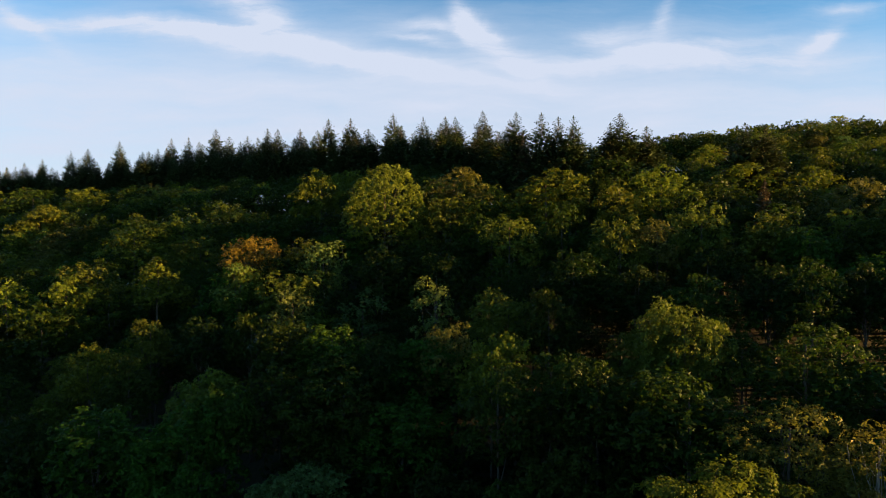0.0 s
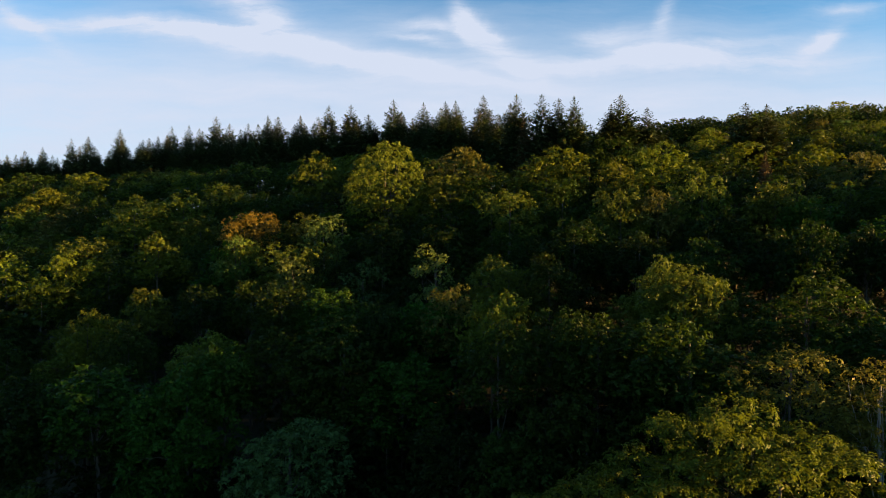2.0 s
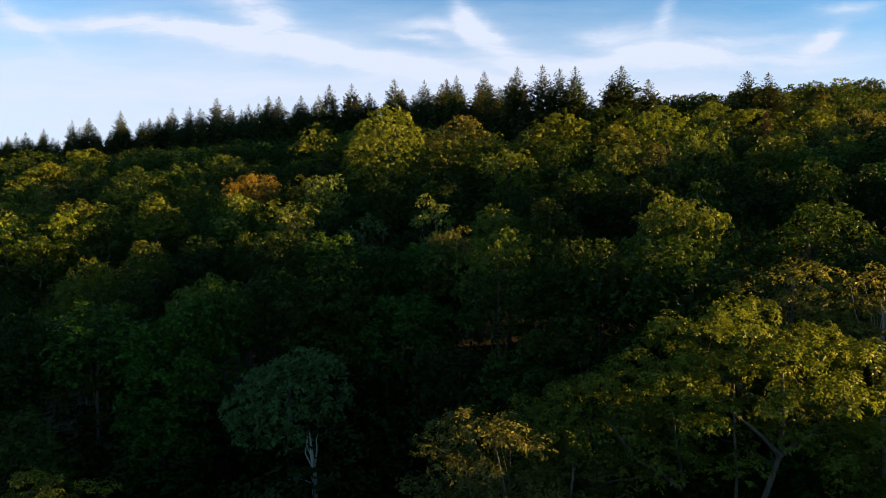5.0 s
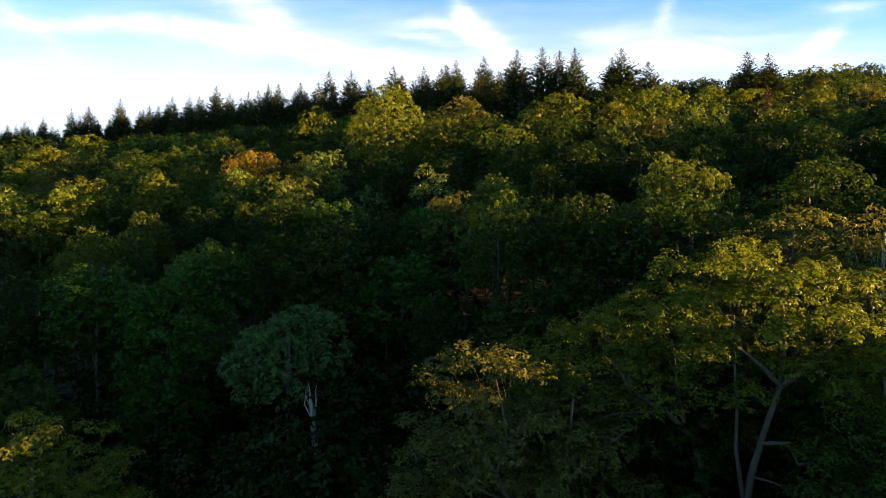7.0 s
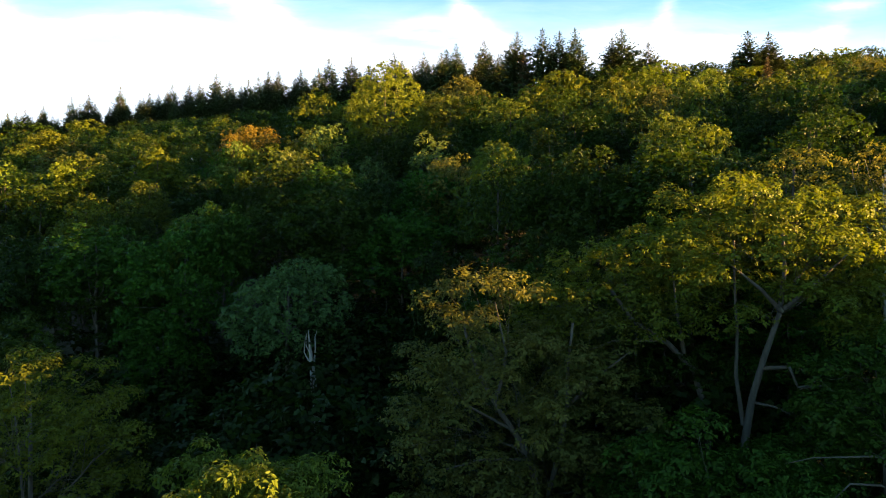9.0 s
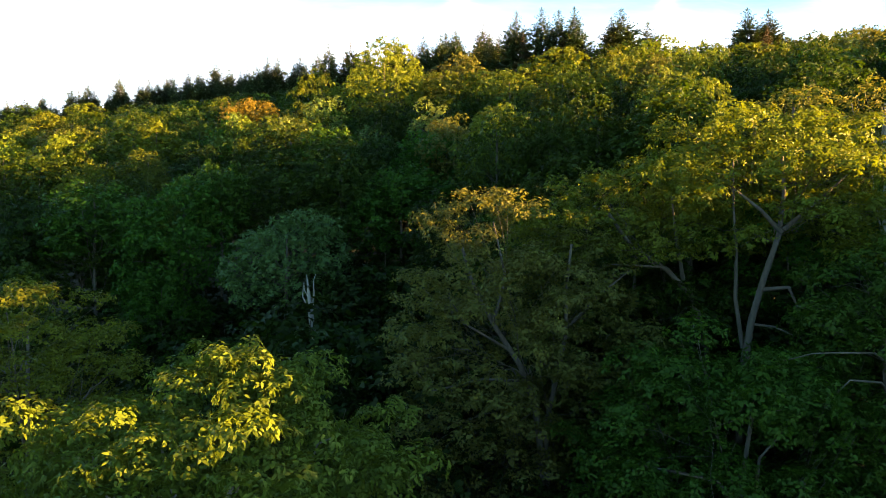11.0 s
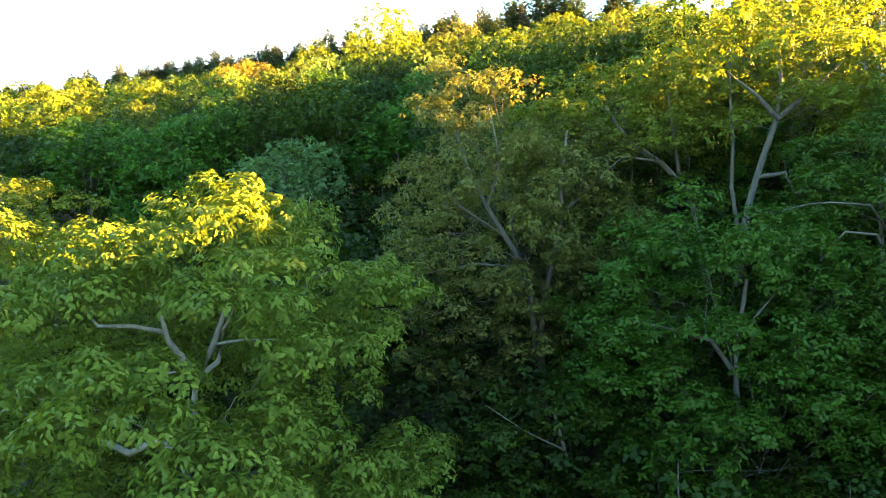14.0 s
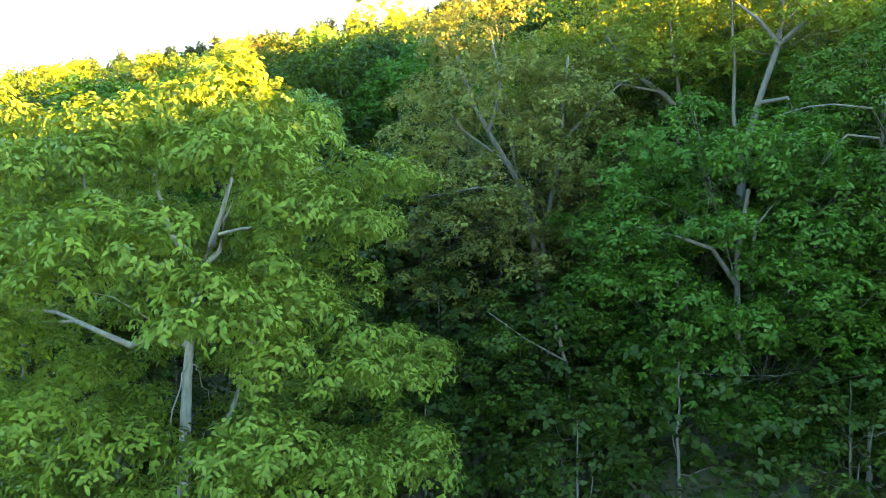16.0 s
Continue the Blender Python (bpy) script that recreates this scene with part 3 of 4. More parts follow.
near_tree("oak_tree", 57, 7.2, 29.6, 22.7, 4.0, 4.6, YELLOW, "yellow-green oak leaning out beside the umbrella oak",
          clumps=170, size=0.58, density=7, girth=0.24, fork=0.7, mains=8, hollow=0.35, skirt=0.6, billow=1.0,
          stem_line=((12.0, 29.6, 9.0), (11.54, 29.3, 15.3), (11.18, 29.3, 16.7), (10.6, 29.2, 17.7), (9.43, 28.9, 18.4), (8.08, 28.6, 19.2), (7.2, 28.6, 20.6)),
          boughs=((((10.6, 29.2, 17.7), (10.09, 28.6, 19.46), (9.84, 28.4, 21.3)), 0.10), (((9.43, 28.8, 18.3), (7.12, 27.8, 18.43), (6.12, 27.5, 18.1)), 0.06)), **MIDDLE)
near_tree("maple_tree", 15, 18.6, 35.2, 27.8, 3.6, 5.5, GOLDEN, "maple with golden russet leaves behind the umbrella oak",
          clumps=150, size=0.6, density=6, girth=0.2, mains=8, hollow=0.35, **MIDDLE)
near_tree("maple_tree", 21, 21.8, 32.8, 27.6, 2.6, 6.0, GOLDEN, "thin maple with golden brown leaves and pale twigs",
          clumps=90, size=0.55, density=5, girth=0.16, mains=7, hollow=0.4, wood=PALE_WOOD, **MIDDLE)
near_tree("maple_tree", 16, 9.3, 23.2, 15.8, 4.7, 9.5, LIVELY, "layered green maple standing in shade",
          clumps=480, size=0.58, density=9, girth=0.22, fork=0.5, mains=7, skirt=0.9, billow=1.2,
          stem_line=((10.5, 23.2, 0.0), (10.41, 23.0, 3.55), (10.28, 22.8, 5.93), (10.1, 22.4, 8.29), (9.87, 22.2, 10.57), (9.96, 22.1, 12.04), (10.32, 22.2, 13.6)),
          boughs=((((9.87, 22.1, 10.5), (8.88, 21.6, 11.68), (7.67, 21.2, 12.05), (6.2, 21.0, 12.4)), 0.09), (((10.32, 22.0, 11.1), (10.27, 21.6, 12.39), (11.18, 21.4, 13.6)), 0.07)),
          clear=((9.2, 20.6, 10.6, 0.7), (8.4, 18.8, 10.8, 0.6), (9.7, 20.6, 8.0, 0.5), (9.2, 19.6, 8.2, 0.5)), **MIDDLE)
near_tree("maple_tree", 17, 15.0, 22.6, 19.3, 3.9, 12.0, LIVELY, "green maple with long level boughs",
          clumps=460, size=0.58, density=9, girth=0.2, fork=0.3, mains=8, skirt=0.9, billow=1.2,
          boughs=((((15.0, 22.4, 15.2), (13.3, 20.6, 15.9), (11.97, 20.3, 15.97), (11.32, 20.4, 15.93), (10.48, 20.5, 15.7)), 0.038),
                  (((15.0, 22.4, 14.2), (13.5, 20.6, 15.0), (12.5, 20.5, 15.1), (12.14, 20.6, 14.67), (11.86, 20.7, 14.2)), 0.045)),
          clear=((11.6, 20.2, 15.3, 0.6), (12.6, 20.0, 15.4, 0.5), (11.0, 19.0, 15.2, 0.5)), **MIDDLE)
# right of the view: added to keep sun off the lower russet maple
near_tree("maple_tree", 24, 20.8, 22.6, 23.0, 4.5, 10.0, LIVELY, "tall green maple added out of view to shade the russet maple",
          clumps=160, size=0.8, density=6, girth=0.2, fork=0.3, mains=6, skirt=0.8, **MIDDLE)
# leaves in GREEN, not LIVELY: the understorey's shade is put into their colour
near_tree("maple_tree", 18, 4.0, 22.9, 9.6, 4.0, 7.0, GREEN, "low green maple with level boughs in the understorey",
          clumps=300, size=0.52, density=8, girth=0.2, fork=0.3, mains=7, skirt=0.9, billow=1.0,
          stem_line=((5.4, 24.2, 1.0), (5.11, 24.0, 3.2), (4.82, 23.5, 4.96), (4.36, 22.4, 7.96), (4.0, 22.2, 9.2)),
          boughs=((((4.36, 22.3, 7.96), (2.92, 21.5, 8.84), (1.64, 21.0, 9.8)), 0.035), (((4.8, 23.0, 5.2), (3.38, 21.0, 5.65), (1.94, 20.6, 5.17), (0.9, 20.4, 4.73)), 0.03)),
          clear=((4.1, 20.8, 8.0, 0.7), (3.8, 19.6, 8.2, 0.7), (4.4, 21.4, 4.5, 0.8)), **MIDDLE)
near_tree("maple_tree", 22, 9.4, 32.2, 20.6, 3.6, 8.0, GREEN, "dark green maple behind the leaning oaks",
          clumps=200, size=0.6, density=8, girth=0.16, fork=0.3, mains=6, skirt=0.9, billow=1.1, **MIDDLE)
near_tree("maple_tree", 23, 16.6, 32.0, 20.8, 4.0, 8.5, LIVELY, "green maple under the umbrella oak",
          clumps=220, size=0.6, density=8, girth=0.16, fork=0.3, mains=6, skirt=0.9, billow=1.1, **MIDDLE)
# GREEN here too, darker than LIVELY to stand for shade
near_tree("maple_tree", 19, 12.6, 19.6, 8.2, 3.4, 6.0, GREEN, "low maple in the understorey, its green darkened for shade",
          clumps=130, size=0.55, density=8, girth=0.12, fork=0.2, mains=7, skirt=0.9, billow=0.9, **MIDDLE)

# ---- patterns of the trees further up, built once each ----
MID_LOOK = [("oak_tree", GREEN, "rounded green oak in the closed forest canopy"), ("maple_tree", FRESH, "fresh green maple with a billowing crown"),
            ("oak_tree", YELLOW, "yellow-green oak with a domed crown"), ("beech_tree", GREEN, "dark green beech in the closed canopy"),
            ("maple_tree", RUSSET, "maple with brownish young leaves among green trees"), ("aspen_tree", BLUE, "blue-green aspen with upright leafy shoots"),
            ("maple_tree", LIVELY, "green maple with spreading leafy boughs in shade"), ("oak_tree", SHADE_GREEN, "green oak low in the canopy, leaf colour darkened for shade")]


def patterns(seed, count, size, density, leaf, mains, pack=0.62, billow=1.35):
    """Each look twice: with a broad crown and with a small one."""
    made = []
    for radius, depth, share, swell in ((4.5, 8.6, 1.0, 1.0), (3.1, 5.2, 0.5, 0.8)):
        for name, mat, label in MID_LOOK:
            made.append([broadleaf(name, seed + len(made), 16.0, radius, depth, mat, label, clumps=int(count * share), size=size, density=density, leaf=leaf, droop=-0.45,
                                   girth=0.18, mains=mains, skirt=0.6, simple=True, pack=pack, billow=billow * swell), False])
    return made


MID = patterns(100, 360, 0.52, 30, (0.205, 0.172), 7, billow=1.2)
FAR = patterns(200, 190, 0.60, 17, (0.27, 0.225), 3, billow=1.25)
THIN = patterns(600, 95, 0.80, 6.5, (0.40, 0.34), 2, billow=1.5)
COARSE = patterns(400, 30, 1.7, 2.6, (0.95, 0.9), 2, pack=0.78, billow=0.0)
KINDS = len(MID_LOOK)


def stand(entry, x, y, top, turn=0.0, wide=1.0, height=16.0):
    """Sets a tree so that its tip reaches top and its foot the ground: the pattern itself first, then copies."""
    base = ground_at(x, y) - 0.3
    k = (top - base) / height
    m = pose(x, y, base, 0, 0, turn) @ Matrix.Diagonal((k * wide, k * wide, k, 1))
    if not entry[1]:
        entry[0].matrix_basis, entry[1] = m, True
        return entry[0]
    own = entry[0].scale
    return copy_thing(entry[0], m @ Matrix.Diagonal((1 / own.x, 1 / own.y, 1 / own.z, 1)))


def single(name, seed, x, y, top, radius, depth, mat, label, **more):
    """A tree of its own further up the slope."""
    more.setdefault("skirt", 0.75)
    more["clumps"], more["size"] = int(more["clumps"] * 1.7), more["size"] * 0.76
    more.setdefault("billow", 1.35)
    tree = broadleaf(name, seed, top - ground_at(x, y) + 0.3, radius, depth + 2.5, mat, label, **more)
    tree.matrix_basis = pose(x, y, ground_at(x, y) - 0.3)
    TAKEN.append((x, y, radius))
    return tree


UP = dict(leaf=(0.21, 0.175), droop=-0.45, simple=True, pack=0.62)
single("aspen_tree", 31, -10.1, 43.3, 21.6, 3.8, 3.2, BLUE, "blue-green aspen with a feathery rounded crown", billow=0.0, clumps=190, size=0.60, density=24, **UP)
single("maple_tree", 38, -23.3, 81.8, 37.6, 3.9, 3.5, ORANGE, "low domed maple with orange young leaves", clumps=153, size=0.71, density=22, **UP)
single("poplar_tree", 39, -14.9, 65.3, 31.9, 2.7, 6.0, PALE, "pale poplar with upright leafy shoots", clumps=112, size=0.60, density=22, **UP)
single("poplar_tree", 40, -23.3, 74.9, 34.2, 2.2, 6.0, PALE, "slim poplar with upright leafy shoots", clumps=76, size=0.60, density=22, **UP)
single("poplar_tree", 41, -0.8, 62.7, 33.3, 2.3, 7.0, PALE, "slim green poplar with pointed shoots", clumps=85, size=0.60, density=22, **UP)
single("aspen_tree", 45, -8.4, 68.3, 31.9, 2.9, 7.0, BLUE, "blue-green aspen with feathery shoots", clumps=120, size=0.60, density=22, **UP)
single("aspen_tree", 46, -14.3, 78.4, 36.9, 2.8, 6.0, PALE, "pale aspen with a few sunlit shoots", clumps=110, size=0.60, density=22, **UP)
single("lime_tree", 42, -8.2, 92.6, 47.8, 5.4, 7.5, LIME, "large round yellow-green lime tree below the spruces", clumps=300, size=0.62, density=16, leaf=(0.28, 0.225), droop=-0.45, simple=True, pack=0.7, billow=0.0)

# the last one is the oak whose leaf colour is darkened for shade
OAK, FRESH_MAPLE, YELLOW_OAK, BROWN_MAPLE, LIVELY_MAPLE, SHADE_OAK = 0, 1, 2, 4, 6, 7


def crown(kind, x, y, top, radius):
    """One of the trees whose crown stands out of the canopy."""
    k = (top - ground_at(x, y) + 0.3) / 16.0
    radius = max(1.08 * radius, 2.6 * k)
    n, small = len(TAKEN), radius < 3.7 * k
    stand((MID if y < 68 else FAR)[kind + KINDS * small], x, y + 0.3 * radius, top, 77.0 * n, radius / ((3.1 if small else 4.5) * k))
    TAKEN.append((x, y, radius))


crown(YELLOW_OAK, -71.9, 131.5, 48.2, 5.7)
crown(YELLOW_OAK, -73.1, 117.3, 43.9, 5.1)
crown(YELLOW_OAK, -46.1, 96.3, 40.1, 5.3)
crown(FRESH_MAPLE, -35.1, 93.8, 37.9, 4.0)
crown(YELLOW_OAK, -34.5, 78.4, 34.8, 3.3)
crown(YELLOW_OAK, -44.5, 76.3, 32.6, 4.0)
crown(YELLOW_OAK, -51.2, 75.9, 32.5, 3.3)
crown(FRESH_MAPLE, -43.8, 79.9, 34.2, 3.3)
crown(FRESH_MAPLE, -29.2, 64.9, 28.9, 2.0)
crown(YELLOW_OAK, -32.8, 60.0, 27.2, 2.2)
crown(OAK, -27.6, 56.9, 26.6, 2.0)
crown(OAK, -40.3, 130.6, 50.0, 3.5)
crown(YELLOW_OAK, -20.8, 111.0, 49.6, 4.5)
crown(BROWN_MAPLE, 1.7, 99.1, 48.4, 4.8)
crown(FRESH_MAPLE, 1.0, 89.5, 43.5, 3.3)
crown(YELLOW_OAK, 14.9, 93.5, 47.7, 5.7)
crown(FRESH_MAPLE, 7.9, 77.3, 40.0, 3.1)
crown(YELLOW_OAK, 23.0, 84.5, 44.8, 3.4)
crown(YELLOW_OAK, 30.2, 89.2, 47.3, 5.0)
crown(FRESH_MAPLE, 18.9, 69.2, 39.5, 2.7)
crown(BROWN_MAPLE, 22.9, 69.4, 39.1, 2.1)
crown(FRESH_MAPLE, 28.7, 71.6, 41.3, 3.7)
crown(BROWN_MAPLE, 47.9, 75.9, 44.2, 4.4)
crown(FRESH_MAPLE, 43.1, 69.4, 40.3, 3.3)
crown(SHADE_OAK, 29.7, 52.0, 35.2, 2.3)
crown(SHADE_OAK, 28.1, 56.1, 34.8, 2.4)
crown(SHADE_OAK, 34.6, 53.0, 34.8, 2.4)
crown(BROWN_MAPLE, 1.0, 53.4, 29.9, 2.1)
crown(YELLOW_OAK, 3.7, 49.1, 29.5, 1.3)
crown(OAK, 3.7, 43.5, 28.1, 1.7)
crown(OAK, 7.5, 44.8, 28.8, 1.9)
crown(OAK, 9.1, 55.8, 32.5, 1.7)
crown(OAK, 10.1, 42.1, 28.8, 1.3)
crown(FRESH_MAPLE, 18.1, 47.9, 32.3, 3.7)
crown(OAK, 23.8, 42.0, 31.1, 3.2)
crown(OAK, 30.0, 45.5, 29.0, 3.6)
crown(OAK, 14.5, 37.6, 28.7, 3.6)
crown(LIVELY_MAPLE, -16.6, 49.1, 25.7, 2.4)
crown(OAK, -11.6, 51.7, 26.7, 3.8)
crown(LIVELY_MAPLE, -25.6, 47.6, 24.2, 3.8)
crown(LIVELY_MAPLE, -18.6, 46.6, 24.4, 3.8)
crown(LIVELY_MAPLE, -18.9, 43.8, 18.0, 2.7)
crown(SHADE_OAK, -31.6, 49.2, 23.4, 2.8)
crown(LIVELY_MAPLE, -3.0, 47.1, 25.1, 3.8)
crown(SHADE_OAK, -5.2, 53.0, 28.4, 2.3)
crown(OAK, -31.8, 117.2, 43.9, 5.0)
crown(SHADE_OAK, -17.6, 97.4, 41.5, 5.4)
crown(OAK, -44.5, 114.8, 43.6, 6.4)
crown(OAK, -56.3, 122.3, 44.6, 5.3)
crown(OAK, -85.2, 134.6, 48.4, 5.8)
crown(SHADE_OAK, -6.7, 81.5, 37.5, 3.5)
crown(SHADE_OAK, 0.6, 77.6, 37.1, 3.7)
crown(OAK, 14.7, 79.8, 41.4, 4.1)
crown(SHADE_OAK, 12.8, 63.4, 35.8, 3.3)
crown(SHADE_OAK, 18.0, 59.3, 34.4, 3.0)
crown(SHADE_OAK, 26.1, 63.6, 36.9, 3.5)
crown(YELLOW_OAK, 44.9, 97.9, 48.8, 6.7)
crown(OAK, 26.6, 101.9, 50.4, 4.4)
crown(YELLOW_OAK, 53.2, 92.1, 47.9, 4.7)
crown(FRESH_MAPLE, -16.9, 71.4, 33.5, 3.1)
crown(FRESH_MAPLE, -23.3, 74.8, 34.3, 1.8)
crown(SHADE_OAK, -27.6, 74.5, 30.4, 3.3)
crown(SHADE_OAK, -9.7, 60.9, 28.2, 2.1)
crown(SHADE_OAK, -23.6, 63.2, 29.3, 2.7)
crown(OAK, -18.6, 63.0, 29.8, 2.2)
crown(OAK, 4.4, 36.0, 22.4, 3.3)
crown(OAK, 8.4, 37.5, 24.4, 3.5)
crown(SHADE_OAK, 1.0, 39.5, 22.6, 2.8)
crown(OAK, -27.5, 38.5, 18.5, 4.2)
crown(SHADE_OAK, -33.5, 45.0, 20.5, 4.0)
crown(SHADE_OAK, -37.0, 52.0, 22.5, 4.2)
crown(SHADE_OAK, -37.5, 72.0, 27.0, 3.4)
crown(SHADE_OAK, -31.5, 71.0, 27.6, 3.4)
crown(SHADE_OAK, -25.5, 69.5, 28.2, 3.2)
TAKEN.extend([(-8.0, 84.0, 4.0), (-11.0, 86.0, 3.0), (-5.0, 86.0, 3.0)])

# ---- the spruces along the ridge ----
SPRUCES = [[conifer("spruce_tree", 300 + i, 20.0, 6.6 + 0.8 * (i % 3), NEEDLE, "dark green spruce with drooping boughs on the ridge", gap=0.55 + 0.08 * (i % 2), thin=0.05 * (i % 4), bare=0.42), False] for i in range(6)]
BROWN_SPRUCE = [conifer("spruce_tree", 320, 20.0, 3.6, DRY, "spruce with thin dry brown needles", thin=0.3), False]
rng = np.random.default_rng(5)
LINE_X, LINE_Y, LINE_Z = (-130, -105, -70, -35, -10, 4, 10), (168, 164, 158, 151, 141, 126, 122), (55.5, 58.0, 61.5, 63.6, 63.8, 62.0, 61.0)


def spruce(entry, x, y, top, wide=1.0):
    stand(entry, x, y, top, rng.uniform(0, 360), wide, 20.0)
    TAKEN.append((x, y, 1.5))


for row in range(3):
    x = -128.0 + 1.3 * row
    while x < 14:
        y = float(np.interp(x, LINE_X, LINE_Y)) + 4.2 * row + rng.uniform(-1.5, 1.5)
        top = float(np.interp(x, LINE_X, LINE_Z)) - 4.2 * rng.random() ** 1.2 + 0.3 * row - 0.8
        spruce(SPRUCES[rng.integers(6)], x, y, top, rng.uniform(0.75, 1.05))
        x += rng.uniform(2.4, 4.6)
# the tallest, one by one along the ridge
for x, y, top in ((-111.3, 167.9, 55.8), (-106.8, 167.6, 57.2), (-102.0, 167.3, 58.1), (-94.5, 166.8, 60.1), (-90.0, 166.5, 60.7), (-81.7, 166.0, 62.5), (-68.6, 166.0, 63.1),
                  (-64.3, 166.0, 63.4), (-57.4, 166.0, 65.6), (-53.5, 164.3, 63.4), (-48.1, 161.8, 63.1), (-42.5, 159.2, 64.4), (-39.7, 157.8, 64.0), (-33.7, 154.9, 63.6)):
    spruce(SPRUCES[rng.integers(6)], x, y, top + 0.7, rng.uniform(0.8, 1.0))
for x, y, top in ((-26.3, 151.0, 65.3), (-21.2, 150.7, 65.4), (-11.4, 150.0, 66.4), (-4.3, 142.0, 63.9), (0.5, 138.0, 63.2), (3.1, 135.9, 61.8), (8.0, 131.5, 63.1), (12.8, 115.0, 59.4),
                  (16.5, 110.0, 58.2), (19.0, 108.2, 57.2), (21.2, 106.5, 57.0), (28.1, 110.1, 56.6), (29.9, 111.0, 58.4), (34.7, 112.0, 56.4), (46.9, 102.0, 55.0), (50.0, 101.7, 54.7)):
    spruce(SPRUCES[rng.integers(6)], x, y, top + 0.5, rng.uniform(0.85, 1.05) if x < 28 else 1.1)
for x, y, top in ((10.0, 120.0, 57.5), (14.5, 117.0, 56.0), (23.5, 113.0, 54.8), (25.5, 114.0, 54.5), (32.0, 113.0, 54.5)):
    spruce(SPRUCES[rng.integers(6)], x, y, top, 0.95)
spruce(BROWN_SPRUCE, 37.2, 76.0, 44.0, 1.0)
spruce(BROWN_SPRUCE, 13.6, 112.0, 55.0, 1.0)

# ---- a bare dead stem under the aspen ----
def dead_stem(name, label):
    x, y = -7.0, 38.2
    foot = np.array((x, y, ground_at(x, y) - 0.3))
    tree = tagged(new(name), label, "tree", "")
    line = np.array((foot, (-7.1, 38.1, 11.0), (-7.25, 38.0, 13.04), (-7.4, 38.0, 14.65), (-7.5, 37.8, 16.27), (-7.61, 37.6, 17.7))) - foot
    part("trunk", *tube(line, (0.24, 0.22, 0.20, 0.18, 0.11, 0.02), 8), PALE_WOOD, tree, smooth_faces=True)
    for line, r in ((((-7.44, 38.0, 15.2), (-7.24, 37.8, 16.59), (-7.25, 37.7, 17.3), (-7.1, 37.6, 17.7)), 0.07), (((-7.48, 38.0, 15.5), (-7.89, 37.8, 16.43), (-7.81, 37.8, 17.3)), 0.06),
                    (((-7.5, 37.9, 16.2), (-7.75, 37.7, 16.8), (-7.72, 37.7, 17.5)), 0.045), (((-7.4, 38.0, 14.6), (-8.0, 37.7, 15.0), (-8.9, 37.4, 15.1)), 0.04)):
        part("branch", *tube(np.array(line) - foot, np.linspace(r, 0.012, len(line)), 6), PALE_WOOD, tree, smooth_faces=True)
    tree.matrix_basis = pose(*foot)


dead_stem("dead_tree", "bare pale dead stem with broken branches")

# ---- the closed canopy up the slope ----
rng = np.random.default_rng(9)
woods, planted = [], []
step = 6.0
for iy in range(-9, 60):
    for ix in range(-60, 60):
        x = (ix + 0.5 * (iy % 2)) * step + rng.uniform(-1.9, 1.9)
        y = 30 + iy * step * 0.9 + rng.uniform(-1.9, 1.9)
        pick, turn, lift, wide = rng.random(), rng.uniform(0, 360), rng.uniform(-2.6, 1.3), rng.uniform(0.9, 1.2)
        if any((x - a) ** 2 + (y - b) ** 2 < (r * 0.65 + 1.2) ** 2 for a, b, r in TAKEN):
            continue
        if y < 47 and x < 9:
            continue
        half = 0.69 * y + 7
        # runs 50 m past the right edge: unseen trees there block low sun
        if y > 172 or x < -half - 6 or x > max(half, 25) + 50 or (y < 30 and x < max(half + 3, 26)):
            continue
        if y < 50 and x < -20:
            lift, pick = lift - 2.5, 0.1
        if 34 < y < 100 and abs(x) < half:
            lift = -1.0 + 1.1 * lift - 1.2 * smooth(20, 30, -x)
        if y > 110:
            lift = 0.35 * lift + 0.5 + 0.9 * smooth(5, 20, x) * smooth(122, 134, y) - 0.5 * smooth(0, 20, x) - 1.5 * smooth(0, 20, x) * (1 - smooth(122, 134, y))
        if y < 34 and x > 28:
            lift, wide = 0.35 * lift, 1.45
        top = canopy(x, y) + lift
        if x < 12 and y > float(np.interp(x, LINE_X, LINE_Y)) - 5:
            continue
        kind = (0 if pick < 0.27 else 1 if pick < 0.50 else 2 if pick < 0.66 else 3 if pick < 0.92 else 4 if pick < 0.96 else 5) 
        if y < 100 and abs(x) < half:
            # 7 mixes in oaks with shade put into their leaf colour
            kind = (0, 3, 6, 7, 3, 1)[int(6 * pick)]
        kind += KINDS * int(rng.random() < 0.25)
        planted.append((x, y))
        if y < 135 and abs(x) < half:
            stand(MID[kind] if y < 68 else FAR[kind], x, y, top, turn, wide)
        else:
            woods.append((THIN if abs(x) < half else COARSE, kind, x, y, top, turn, wide))
            # unseen low crowns added so that no sun leaks in between the trunks
            if half < x < half + 32 and y < 60:
                woods.append((COARSE, 0, x + 2.5, y + 1.5, ground_at(x, y) + 7.5, turn, 2.0))

# trees for the holes that are left
spots = np.array(planted + [(a, b) for a, b, r in TAKEN])
for iy in range(32):
    for ix in range(-32, 33):
        x, y = 3.0 * ix, 38.0 + 3.0 * iy
        turn, pick, lift = rng.uniform(0, 360), rng.integers(4), rng.uniform(-4.0, -2.0)
        if (y < 47 and x < -4) or abs(x) > 0.69 * y + 6 or (x < 12 and y > float(np.interp(x, LINE_X, LINE_Y)) - 5):
            continue
        if np.min(np.hypot(spots[:, 0] - x, spots[:, 1] - y)) > 4.3:
            spots = np.vstack([spots, (x, y)])
            stand((MID if y < 68 else FAR)[(0, 7, 3, 6)[pick]], x, y, canopy(x, y) + lift, turn, 1.0)


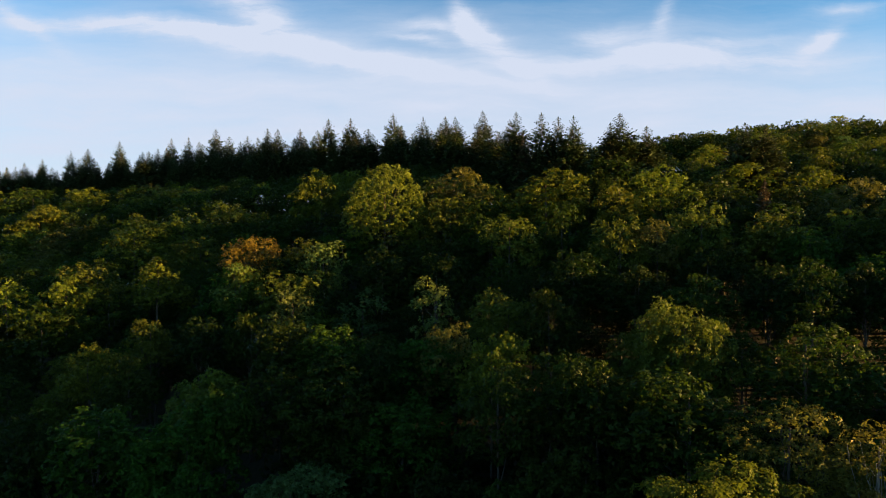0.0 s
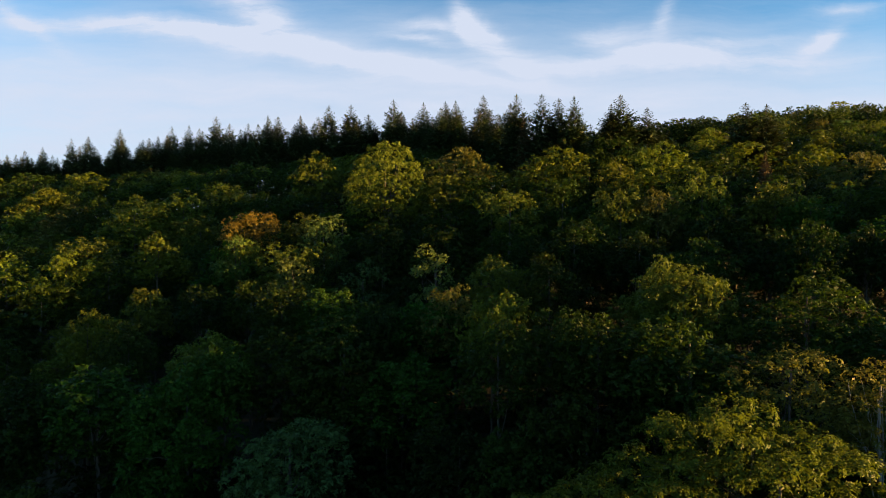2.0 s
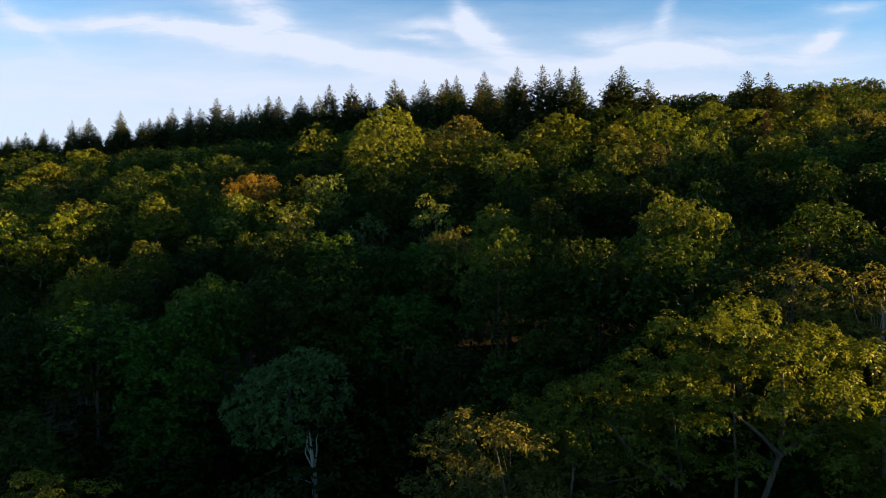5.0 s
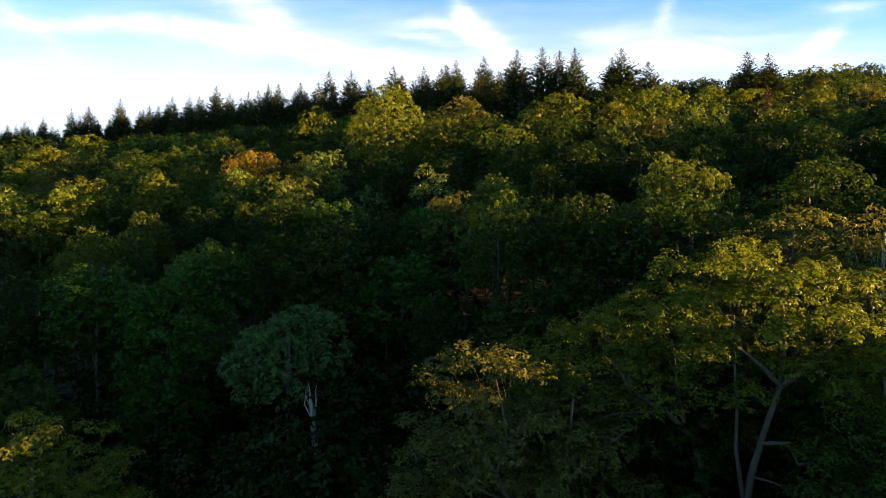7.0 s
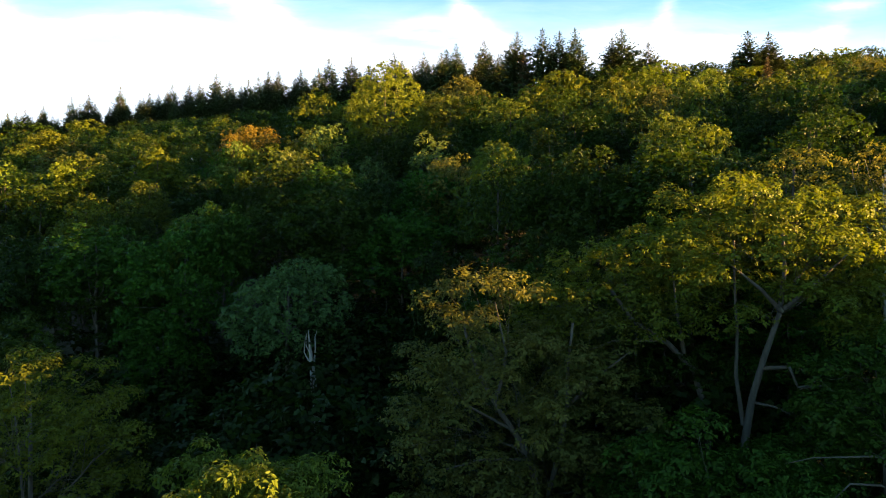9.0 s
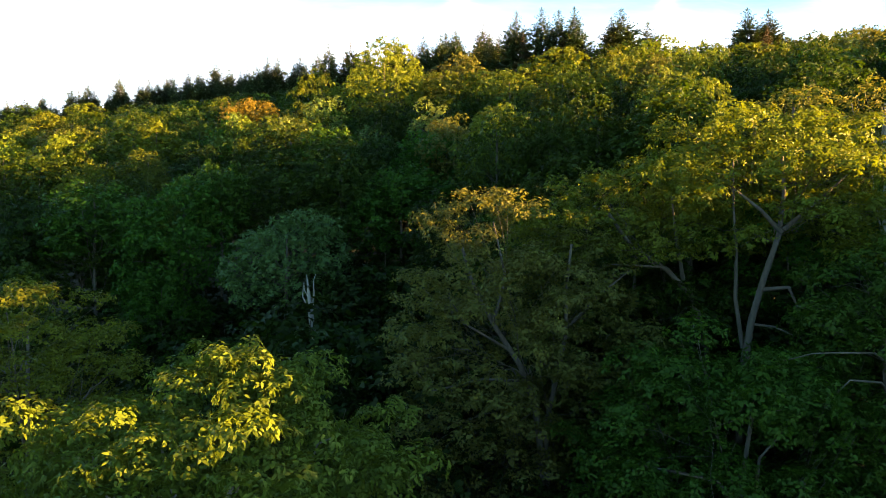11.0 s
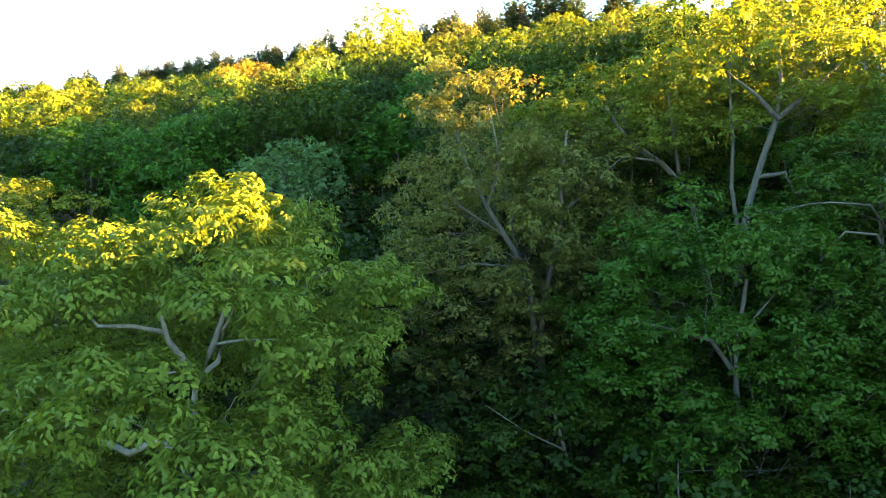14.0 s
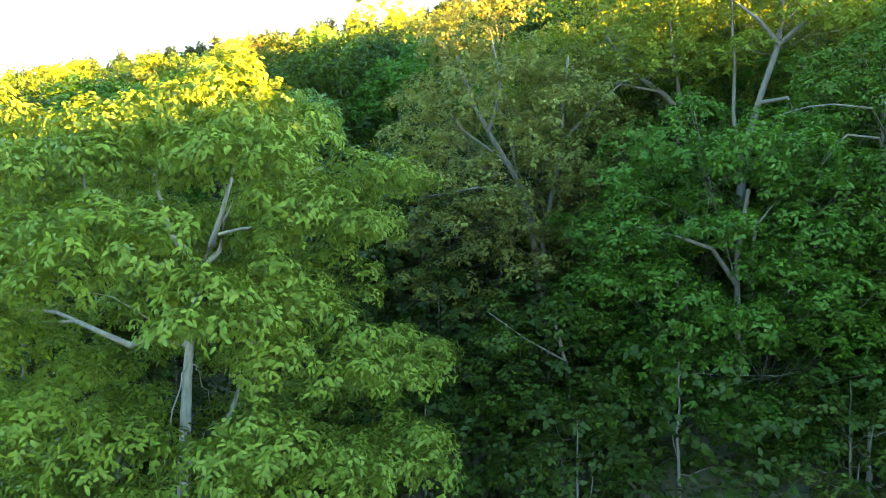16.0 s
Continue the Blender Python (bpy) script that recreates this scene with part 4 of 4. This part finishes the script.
def far_woods(name, items, label):
    """The woods beyond, and the unseen sun-blocking trees, in one mesh of leaf crowns on stems."""
    vs, qs, ms, ns, at = [], [], [], [], 0
    mats = [GREEN, FRESH, YELLOW, RUSSET, BLUE, LIVELY, SHADE_GREEN, GREY_BARK]
    for which, kind, x, y, top, turn, wide in items:
        base = ground_at(x, y) - 0.3
        k = (top - base) / 16.0
        m = np.array(pose(x, y, base, 0, 0, turn) @ Matrix.Diagonal((k * wide, k * wide, k, 1)))
        for child in which[kind][0].children:
            me = child.data
            v = np.empty(len(me.vertices) * 3, np.float32)
            me.vertices.foreach_get("co", v)
            q = np.empty(len(me.loops), np.int32)
            me.loops.foreach_get("vertex_index", q)
            vs.append(v.reshape(-1, 3) @ m[:3, :3].T + m[:3, 3])
            corners = q.copy()
            if len(q) == 4 * len(me.polygons):
                q = q.reshape(-1, 4)[:, [0, 1, 2, 0, 2, 3]]
            q = q.reshape(-1, 3)
            qs.append(q + at)
            ms.append(np.full(len(q), mats.index(me.materials[0])))
            n = np.empty(len(me.loops) * 3, np.float32)
            me.corner_normals.foreach_get("vector", n)
            low = np.empty((len(v) // 3, 3), np.float32)
            low[corners] = n.reshape(-1, 3)
            ns.append(unit(low @ m[:3, :3].T))
            at += len(v) // 3
    me = mesh_of(name, np.concatenate(vs), np.concatenate(qs), mats[0], normals=np.concatenate(ns))
    for mat in mats[1:]:
        me.materials.append(mat)
    me.polygons.foreach_set("material_index", np.concatenate(ms).astype(np.int32))
    return tagged(new(name, me), label, "forest", kind="stuff")


far_woods("far_woods", woods, "broadleaved forest going on along the slope and ridge, with added unseen trees that block sun")
for entry in COARSE + THIN + [e for e in MID + FAR if not e[1]]:
    for ob in (*entry[0].children, entry[0]):
        bpy.data.objects.remove(ob)

# ---- young trees that fill the shade under the tall ones; their leaf colour is darkened for it ----
rng = np.random.default_rng(21)
YOUNG = [[broadleaf("young_maple", 500 + i, 6.0, 2.3, 5.0, SHADE_GREEN, "young green maple under taller trees, leaf colour darkened for shade", clumps=36, size=0.8, density=2.1, girth=0.06, fork=0.15,
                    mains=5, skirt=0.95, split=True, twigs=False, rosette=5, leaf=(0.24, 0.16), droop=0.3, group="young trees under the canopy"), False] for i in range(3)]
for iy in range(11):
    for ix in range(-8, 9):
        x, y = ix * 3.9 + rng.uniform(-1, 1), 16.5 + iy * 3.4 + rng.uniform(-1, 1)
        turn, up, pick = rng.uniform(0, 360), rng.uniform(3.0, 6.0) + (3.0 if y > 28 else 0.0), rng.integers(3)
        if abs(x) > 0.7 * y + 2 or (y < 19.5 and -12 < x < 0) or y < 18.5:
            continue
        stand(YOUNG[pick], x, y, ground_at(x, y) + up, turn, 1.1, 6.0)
# unseen ones right of the view, added to stop sun crossing under the crowns
for iy in range(6):
    for ix in range(5):
        x, y = 17.0 + 3.2 * ix + rng.uniform(-0.8, 0.8), 8.0 + 3.2 * iy + rng.uniform(-0.8, 0.8)
        turn, up = rng.uniform(0, 360), rng.uniform(5.5, 7.5)
        if x > 0.69 * y + 2:
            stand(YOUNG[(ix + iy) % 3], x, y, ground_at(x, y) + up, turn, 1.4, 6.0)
